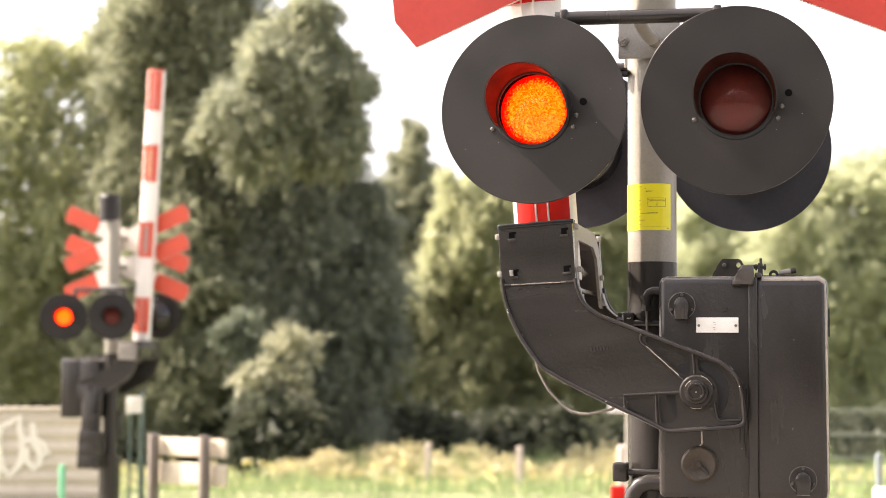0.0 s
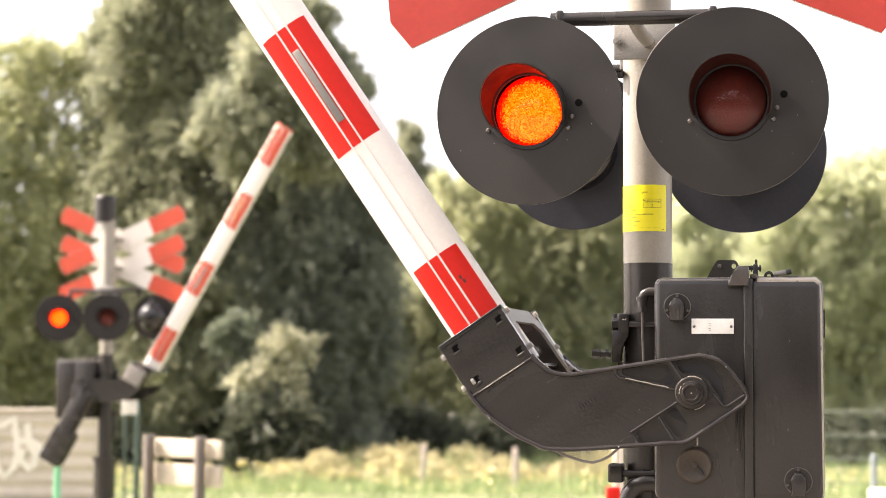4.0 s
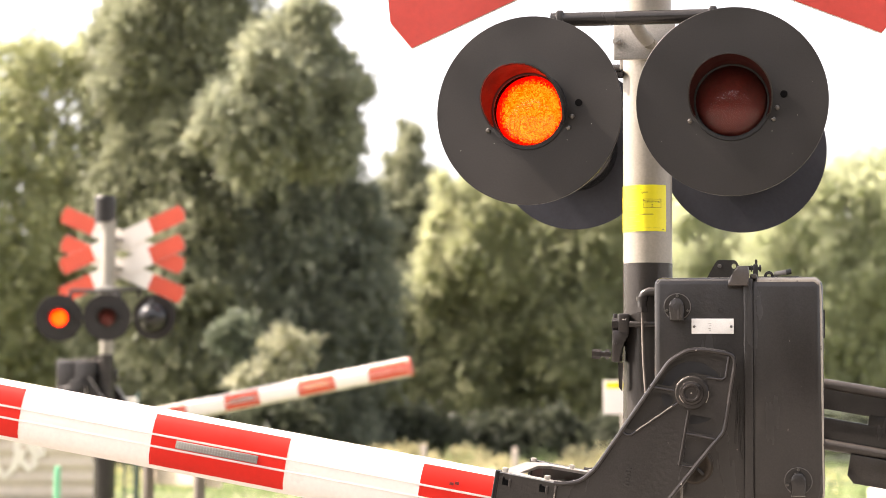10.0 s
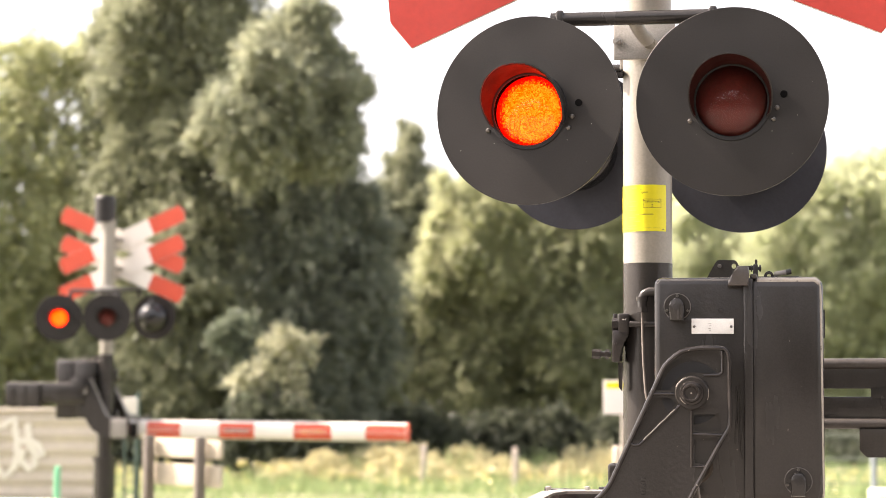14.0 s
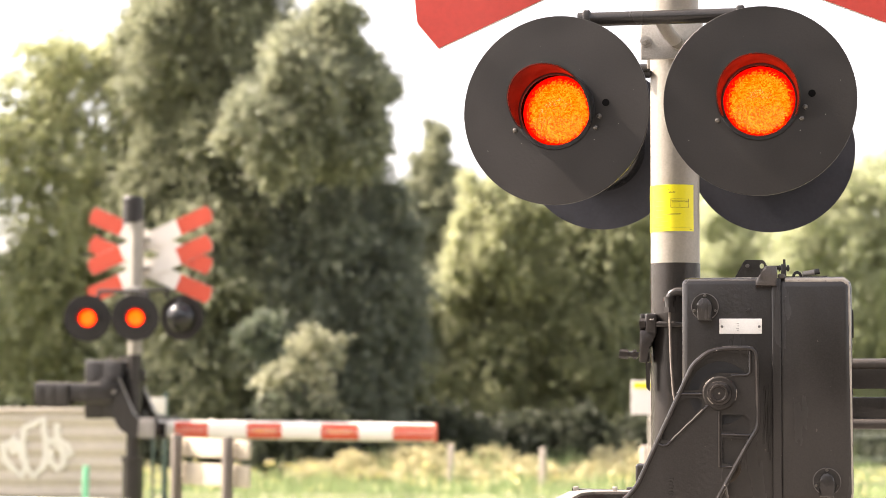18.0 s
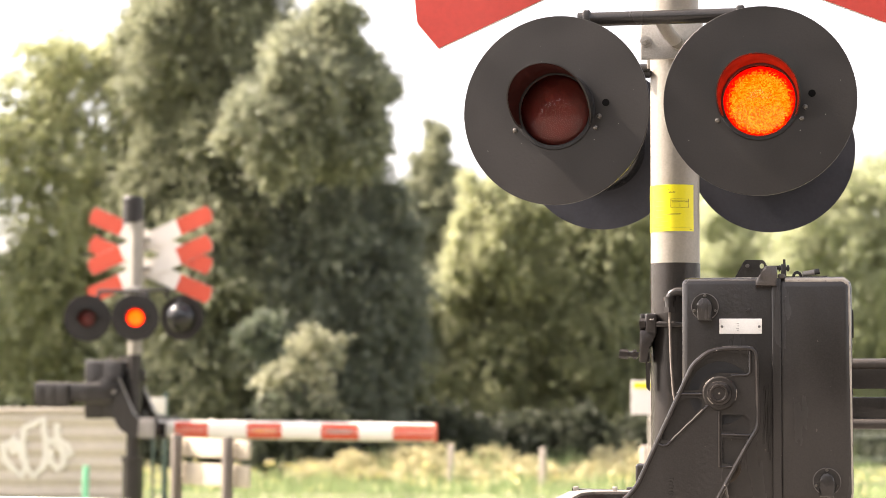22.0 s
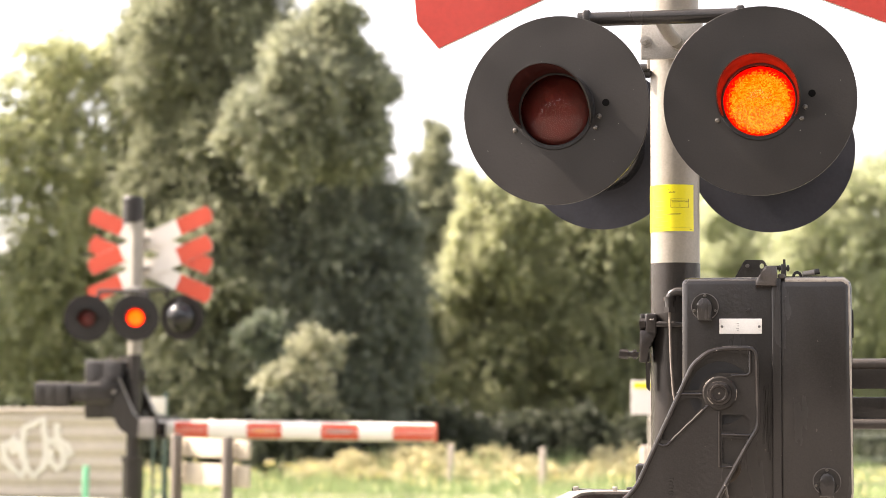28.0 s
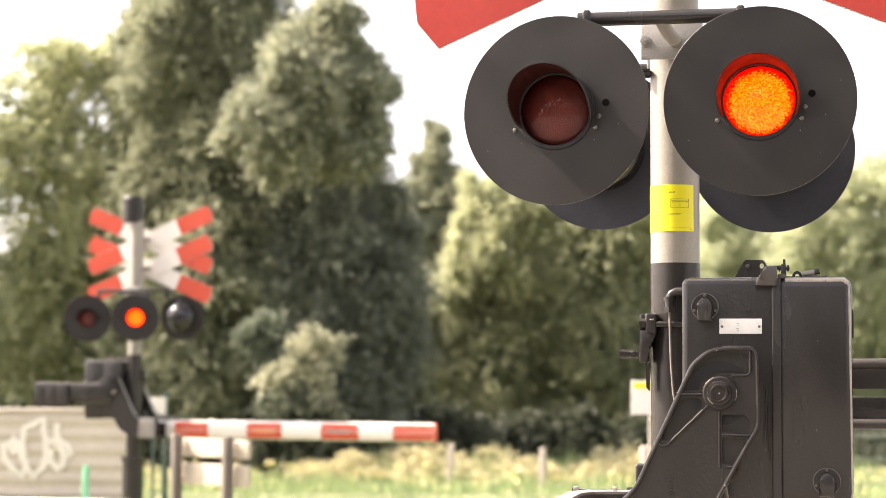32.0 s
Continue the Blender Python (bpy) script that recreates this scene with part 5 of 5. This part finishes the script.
    quads("crown", np.concatenate(cs), np.concatenate(al), np.concatenate(ac), mat, root, label="leafy uneven crown", kind="stuff", tri=True)
    return root


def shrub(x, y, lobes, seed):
    """Low dense shrub down to the ground, at the foot of the trees; its dark leaf colour stands in for their shade."""
    tree(x, y, lobes, seed, M_LEAF6, "low shrub at the foot of the trees, darkened for their shade", 11000, leaf=(0.20, 0.062), name="shrub")


def grove():
    def lobes(d, base_x, items, back=1.1, below=380, over=260):
        s = d / FOCAL
        return [((px - base_x) * s, dy + back * min(1.0, max(0.0, (py - below) / over)), 1.5 + (640 - py) * s + 1.1, r * s, tall) for px, py, r, tall, dy in items]
    # tall dense willow, over a darker tree
    tree((330 - 784) / FOCAL * 41.2, 41.2, lobes(41.2, 330, [(330, -20, 95, 1.2, 0), (215, 60, 55, 1.2, 0.3), (265, 110, 85, 1.1, -0.5), (390, 110, 70, 1.3, 0.3), (320, 240, 90, 1.1, 0.0), (380, 300, 60, 1.2, 0.4)], 0.4),
         3, M_LEAF9, "tall dense grey-green willow", 190000)
    tree((340 - 784) / FOCAL * 41.4, 41.4, lobes(41.4, 340, [(240, 310, 80, 1.2, 0), (400, 370, 85, 1.1, 0.2), (330, 470, 110, 1.1, -0.8), (260, 430, 80, 1.1, 0.2), (260, 580, 90, 1.0, -0.6), (400, 560, 100, 1.1, -0.4), (330, 700, 110, 0.9, -0.4)], 0.4),
         4, M_LEAF9, "dark bushy tree under the willow", 120000)
    # second willow, brighter top, over a tree whose darker leaves hold the crown's shade
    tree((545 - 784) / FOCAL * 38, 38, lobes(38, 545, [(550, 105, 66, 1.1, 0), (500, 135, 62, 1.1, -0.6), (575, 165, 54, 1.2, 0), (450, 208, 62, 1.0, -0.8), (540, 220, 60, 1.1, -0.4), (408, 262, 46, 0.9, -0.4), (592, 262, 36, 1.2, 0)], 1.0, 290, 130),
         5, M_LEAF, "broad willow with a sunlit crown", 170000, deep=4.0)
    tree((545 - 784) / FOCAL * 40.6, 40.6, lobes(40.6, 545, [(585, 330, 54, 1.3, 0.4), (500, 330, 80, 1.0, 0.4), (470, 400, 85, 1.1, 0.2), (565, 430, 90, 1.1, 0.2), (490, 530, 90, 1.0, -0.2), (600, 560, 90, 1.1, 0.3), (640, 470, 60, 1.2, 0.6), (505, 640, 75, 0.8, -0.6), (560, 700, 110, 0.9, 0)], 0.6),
         9, M_LEAF8, "bushy tree under the sunlit willow, leaves darkened for shade", 170000)
    # pale bush before the willows
    tree((490 - 784) / FOCAL * 36.6, 36.6, lobes(36.6, 490, [(495, 622, 26, 0.9, 0), (522, 602, 24, 0.8, 0), (540, 630, 18, 0.9, 0), (466, 655, 24, 0.8, 0), (440, 680, 20, 0.8, 0), (510, 668, 20, 0.8, 0), (530, 700, 16, 0.8, 0)], 0.0),
         6, M_LEAF4, "pale silvery bush in the sun before the willows", 1900, name="shrub")
    tree((415 - 784) / FOCAL * 37.4, 37.4, lobes(37.4, 415, [(405, 592, 24, 0.9, 0), (430, 580, 22, 0.9, 0), (445, 620, 26, 0.9, 0), (455, 690, 34, 0.8, 0.3)], 0.0),
         8, M_LEAF3, "soft grey-green bush before the willows", 5000, name="shrub")
    # slender dark tree
    tree((690 - 784) / FOCAL * 53, 53, lobes(53, 690, [(730, 240, 20, 1.5, 0), (714, 288, 27, 1.1, 0), (738, 315, 28, 1.2, 0), (665, 392, 40, 1.1, 0.4), (690, 365, 42, 1.2, 0), (720, 400, 42, 1.3, 0), (752, 360, 30, 1.2, 0), (765, 430, 36, 1.3, 0), (750, 510, 46, 1.2, 0), (690, 490, 65, 1.1, 0), (680, 600, 75, 1.1, 0), (700, 710, 85, 0.9, 0)]), 7, M_LEAF9, "slender dark-leaved young tree", 100000)
    # thin light trees at the far side
    tree((90 - 784) / FOCAL * 42.4, 42.4, lobes(42.4, 90, [(40, 430, 60, 1.0, 0), (0, 500, 70, 1.0, 0), (20, 190, 45, 1.0, 0), (100, 130, 60, 1.1, 0), (170, 190, 45, 1.2, 0), (140, 380, 60, 1.1, 0), (30, 120, 55, 1.0, 0), (170, 110, 50, 1.1, 0), (215, 150, 55, 1.1, 0), (205, 240, 50, 1.1, 0), (60, 240, 60, 1.0, 0), (150, 270, 55, 1.2, 0), (0, 330, 70, 1.1, 0), (100, 380, 70, 1.1, 0),
         (-60, 240, 70, 1.2, 0), (30, 500, 80, 1.0, 0), (130, 520, 80, 1.0, 0), (60, 640, 90, 1.0, 0), (150, 680, 80, 0.9, 0), (-40, 640, 90, 1.0, 0)]), 11, M_LEAF2, "airy yellow-green willow with gaps", 84000)
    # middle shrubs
    # One crown in two halves: upper leaves lightened to stand for sunlight.
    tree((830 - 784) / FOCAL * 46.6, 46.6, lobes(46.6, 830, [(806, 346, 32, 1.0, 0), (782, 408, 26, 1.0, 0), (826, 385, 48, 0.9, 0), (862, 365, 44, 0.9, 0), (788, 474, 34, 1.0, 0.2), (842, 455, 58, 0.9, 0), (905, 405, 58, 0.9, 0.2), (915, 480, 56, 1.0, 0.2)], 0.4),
         13, M_LEAF10, "rounded yellow-green willow top, leaves lightened for sunlight", 85000, deep=2.0)
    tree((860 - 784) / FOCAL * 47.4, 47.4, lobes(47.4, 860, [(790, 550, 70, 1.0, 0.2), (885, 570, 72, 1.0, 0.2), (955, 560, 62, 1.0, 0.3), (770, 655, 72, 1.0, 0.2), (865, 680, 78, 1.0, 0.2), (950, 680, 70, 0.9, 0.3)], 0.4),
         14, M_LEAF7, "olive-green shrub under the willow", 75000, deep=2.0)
    tree((1040 - 784) / FOCAL * 46.5, 46.5, lobes(46.5, 1040, [(1020, 400, 66, 1.0, 0), (1085, 385, 66, 1.0, 0), (985, 470, 66, 1.0, 0), (1080, 500, 76, 1.0, 0), (1010, 590, 84, 1.0, 0), (1105, 610, 84, 1.0, 0), (1030, 700, 84, 0.9, 0), (1110, 715, 76, 0.8, 0)], 0.8, 430, 200),
         17, M_LEAF7, "dense olive-green willow shrub", 120000, deep=2.0)
    # farther trees; haze is put into their pale leaf colour
    tree((1260 - 784) / FOCAL * 62, 62, lobes(62, 1260, [(1215, 380, 55, 1.0, 0), (1275, 420, 55, 1.0, 0), (1230, 480, 70, 1.0, 0), (1310, 490, 70, 1.0, 0), (1250, 600, 85, 1.0, 0), (1180, 560, 70, 1.0, 0), (1330, 640, 90, 1.0, 0), (1240, 710, 90, 0.9, 0)]), 19, M_LEAF5, "light green far willow, paled for haze", 100000, leaf=(0.18, 0.026))
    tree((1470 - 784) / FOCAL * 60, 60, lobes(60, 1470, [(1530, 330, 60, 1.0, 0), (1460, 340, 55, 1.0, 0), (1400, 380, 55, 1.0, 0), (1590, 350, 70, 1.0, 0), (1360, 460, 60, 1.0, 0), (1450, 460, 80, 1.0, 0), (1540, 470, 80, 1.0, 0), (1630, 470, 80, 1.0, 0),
         (1400, 580, 85, 1.0, 0), (1500, 600, 90, 1.0, 0), (1600, 610, 90, 1.0, 0), (1420, 710, 90, 0.9, 0), (1540, 720, 90, 0.8, 0)]), 23, M_LEAF5, "wide light green far tree, paled for haze", 180000, leaf=(0.18, 0.026))
    # dark undergrowth behind and below
    for px, d, seed in ((180, 50, 29), (480, 48, 31), (760, 54, 37), (1010, 56, 41), (1230, 70, 43), (1480, 70, 47)):
        s = d / FOCAL
        items = [(px - 110, 560, 110, 1.0, 0), (px, 520, 120, 1.0, 0), (px + 110, 570, 110, 1.0, 0), (px - 70, 690, 120, 0.9, 0), (px + 70, 690, 120, 0.9, 0)]
        tree((px - 784) * s, d, lobes(d, px, items), seed, M_LEAF3 if px < 700 else M_LEAF7, "bushy undergrowth tree behind the willows", 50000, leaf=(0.22, 0.04))
    # more of the grove, behind
    for px, d, seed in ((-60, 78, 91), (220, 80, 92), (500, 78, 93), (780, 82, 94), (1060, 84, 95), (1340, 84, 96), (1620, 82, 97)):
        items = [(px - 110, 600, 105, 0.9, 0), (px, 590, 115, 0.9, 0), (px + 110, 600, 105, 0.9, 0), (px - 60, 690, 100, 0.8, 0), (px + 60, 690, 100, 0.8, 0)]
        tree((px - 784) * d / FOCAL, d, lobes(d, px, items), seed, M_LEAF7, "distant bushy tree of the grove", 16000, leaf=(0.36, 0.11))
    # Unseen trees behind the camera, added to keep low sky out of reflections.
    for k in range(9):
        tree(-24 + 6 * k, -22 - 1.5 * (k % 3), [(0, 0, 6.5 + k % 2, 2.8, 1.3), (-2.4, 0, 4.0, 2.4, 1.2), (2.3, 0.4, 4.2, 2.5, 1.2), (0.4, -0.6, 2.0, 2.6, 0.9), (0.2, 0.3, 10.0 + 0.6 * (k % 3), 2.3, 1.1)], 110 + k, M_LEAF3, "unseen tree behind the camera, added to darken reflections", 8000, leaf=(0.4, 0.16), base=0.0)
    # Unseen willow left of the view, added to shade the left trees.
    tree((-260 - 784) / FOCAL * 42, 42, lobes(42, -260, [(-300, 240, 90, 1.1, 0), (-240, 360, 110, 1.1, 0), (-200, 520, 110, 1.0, 0), (-300, 540, 110, 1.0, 0), (-240, 680, 110, 0.9, 0)]), 101, M_LEAF, "unseen tall willow beside the view, added for its shade", 60000, leaf=(0.2, 0.04))
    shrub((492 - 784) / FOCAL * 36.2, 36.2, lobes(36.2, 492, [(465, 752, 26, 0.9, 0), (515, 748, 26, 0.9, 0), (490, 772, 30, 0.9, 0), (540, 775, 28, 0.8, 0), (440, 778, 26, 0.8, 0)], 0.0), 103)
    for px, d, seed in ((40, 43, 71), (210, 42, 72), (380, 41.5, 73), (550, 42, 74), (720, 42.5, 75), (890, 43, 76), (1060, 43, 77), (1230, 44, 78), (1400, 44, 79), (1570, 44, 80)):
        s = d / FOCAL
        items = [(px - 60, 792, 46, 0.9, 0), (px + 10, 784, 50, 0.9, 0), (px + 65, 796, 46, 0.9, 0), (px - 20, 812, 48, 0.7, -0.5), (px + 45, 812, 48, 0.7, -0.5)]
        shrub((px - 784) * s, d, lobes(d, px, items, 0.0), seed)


grove()


def blades(rng, x, y, tall, spread, half):
    """Grass blades or stems standing on the ground at x, y: feet, directions and half widths."""
    n = len(x)
    z = np.array([ground_height(v) for v in y])
    along = np.stack([rng.normal(0, spread, n), rng.normal(0, spread, n), np.ones(n)], 1) * tall[:, None]
    a = rng.uniform(0, math.pi, n)
    across = np.stack([np.cos(a), np.sin(a), np.zeros(n)], 1) * half
    return np.stack([x, y, z], 1), along, across


def heads(rng, name, tips, per, spread, size, mat, label, category):
    """Loose heads of small petals or seeds round the tips of stems."""
    p = np.repeat(tips, per, 0) + rng.normal(0, 1, (len(tips) * per, 3)) * np.array(spread)
    al = unit(rng, len(p))
    ac = np.cross(al, unit(rng, len(p)))
    ac = ac / np.linalg.norm(ac, axis=1, keepdims=True)
    quads(name, p, al * size, ac * size * 0.85, mat, label=label, category=category, kind="stuff")


def meadow():
    rng = np.random.default_rng(61)
    n = 90000
    y = np.where(rng.uniform(0, 1, n) < 0.75, rng.uniform(27, 38.5, n), rng.uniform(15.5, 38.5, n))
    x = rng.uniform(-0.31, 0.31, n) * y
    dry = (y < 21) & (x < -4.0)
    tuft = 1 + 0.45 * np.sin(x * 2.3 + 0.7 * y) * np.cos(y * 1.7 - x) + 0.25 * np.sin(x * 6.1 + 3 * y)
    tall = rng.uniform(0.12, 0.38, n) * tuft
    tall = np.where(dry, 0.02, np.where(y < 22, tall * 0.4, tall)) * np.clip((x + 5.2) / 2.2, 0.4, 1.0)
    tall = np.where(y > 34.6, tall * rng.uniform(1.0, 1.9, n), tall)
    feet, along, across = blades(rng, x, y, tall, 0.16, 0.011)
    quads("meadow_grass", feet, along, across, M_GRASS, label="bright green meadow grass", category="grass", kind="stuff", tri=True)
    # tall weeds along the far edge, in uneven stands
    n = 7000
    y = rng.uniform(34.0, 38.3, n)
    x = rng.uniform(-0.31, 0.31, n) * y
    stand = np.clip(0.5 + 0.34 * np.sin(x * 2.1 + 0.6) * np.sin(x * 0.9 + 0.5 * y) + 0.22 * np.sin(x * 5.3 + 1.3 * y), 0.05, 1.0) * np.clip((x + 5.0) / 2.0, 0.25, 1.0) * np.clip((7.5 - x) / 2.0, 0.3, 1.0)
    tall = rng.uniform(0.25, 0.85, n) * stand + 0.10
    feet, along, across = blades(rng, x, y, tall, 0.14, 0.012)
    quads("dry_weeds", feet, along, across, M_WEED, label="tall dry straw-coloured weeds", category="weeds", kind="stuff", tri=True)
    pick = np.argsort(-tall)[:2300]
    heads(rng, "seed_heads", (feet + along * 0.97)[pick], 8, (0.055, 0.055, 0.03), 0.036, M_WEED, "pale flat seed heads", "weeds")
    # flowers in loose drifts over the meadow
    k = 3400
    y = rng.uniform(23.5, 36.5, k)
    x = rng.uniform(-0.31, 0.31, k) * y
    drift = np.sin(x * 1.9 + y * 1.1) + 0.8 * np.sin(x * 4.7 - y * 0.8) + rng.normal(0, 0.6, k)
    x, y = x[drift > 0.35], y[drift > 0.35]
    tips = np.stack([x, y, np.array([ground_height(v) for v in y]) + rng.uniform(0.22, 0.52, len(y))], 1)
    split = rng.uniform(0, 1, len(tips)) < 0.5
    heads(rng, "meadow_flowers", tips[split], 5, (0.035, 0.035, 0.02), 0.026, M_FLOWER, "small yellow meadow flowers", "flowers")
    heads(rng, "cream_flowers", tips[~split], 5, (0.05, 0.05, 0.015), 0.024, M_CREAM, "flat cream-white flower heads", "flowers")


meadow()


# ---- what moves ----
ANGLES = [(0.0, 85.8), (1.1, 85.8), (1.3, 83.0), (1.5, 79.8), (2.0, 74.35), (2.5, 69.1), (3.0, 64.65), (3.5, 60.15), (5.5, 43.2), (6.0, 39.0), (6.5, 35.0),
          (7.0, 31.3), (7.5, 27.3), (8.0, 23.6), (8.5, 20.0), (9.0, 16.4), (9.5, 12.8), (10.0, 9.25), (10.5, 5.75), (11.0, 2.7), (11.4, 0.0), (11.6, -0.55), (32.0, -0.55)]
PERIOD, FIRST, LIT = 0.673, 0.12, 0.375


def blinks(phase):
    """Times at which a lamp goes on and off; phase 1 is the lamp that is dark at the start, phase 2 the far lamp that comes on a little early."""
    on = []
    for k in range(-1, 49):
        s = FIRST + PERIOD * k
        on.append((s - 0.012, s + LIT + 0.012) if phase == 1 else (s + LIT - (0.02 if phase else 0.01), s + PERIOD + 0.01))
    return on


def blink_rows(phase, off_pose, on_pose):
    state = [False] * (frame(32.0) + 1)
    for s, e in blinks(phase):
        for f in range(max(1, math.ceil(1 + s * FPS)), min(len(state), math.floor(1 + e * FPS) + 1)):
            state[f] = True
    rows = [(0.0, on_pose if state[1] else off_pose)]
    for f in range(2, len(state)):
        if state[f] != state[f - 1]:
            if f > 2:
                rows.append(((f - 2) / FPS, on_pose if state[f - 1] else off_pose))
            rows.append(((f - 1) / FPS, on_pose if state[f] else off_pose))
    rows.append((32.0, on_pose if state[-1] else off_pose))
    clean = [rows[0]]
    for r in rows[1:]:
        if frame(r[0]) > frame(clean[-1][0]):
            clean.append(r)
    return clean


FAR_ANGLES = [(0.0, 87.6), (1.15, 87.6), (1.3, 86.0), (1.5, 83.2), (2.0, 77.9), (2.5, 73.4), (3.0, 69.0), (3.5, 64.7), (5.5, 47.2), (6.0, 42.7), (6.5, 38.5),
              (7.0, 34.5), (7.5, 30.5), (8.0, 26.7), (8.5, 22.7), (9.0, 19.0), (9.5, 15.0), (10.0, 11.3), (10.5, 7.7), (11.0, 4.1), (11.5, 0.9), (11.8, 0.0), (32.0, 0.0)]


def motions():
    walk(near_boom, [(t, NEAR @ pose(PIVOT[0], 0, PIVOT[1], 0, a, 0)) for t, a in ANGLES])
    walk(far_boom, [(t, FAR_PIVOT @ pose(PIVOT[0], 0, PIVOT[1], 0, a, 0)) for t, a in FAR_ANGLES])
    for cable in (near_cable, far_cable):
        walk(cable, [(0.0, pose(0, 0, 0)), (1.3, pose(0, 0, 0)), (3.2, pose(-0.019, 0, 0.012)), (6.0, pose(-0.026, 0, 0.018)), (32.0, pose(-0.026, 0, 0.018))])
    shut, up, down = pose(0, 0, 0), pose(0, 0, 0.105), pose(0, 0, -0.105)
    for lamp_shutters, phase in ((near_lights[0], 0), (near_lights[1], 1), (far_lights[3], 2), (far_lights[2], 1)):
        for sh, away in zip(lamp_shutters, (up, down)):
            walk(sh, blink_rows(phase, shut, away))
    for row, side, outer in near_leds + far_leds:
        walk(row, blink_rows(0 if outer else 1, pose(0, -side * 0.006, 0), pose(0, 0, 0)))


motions()
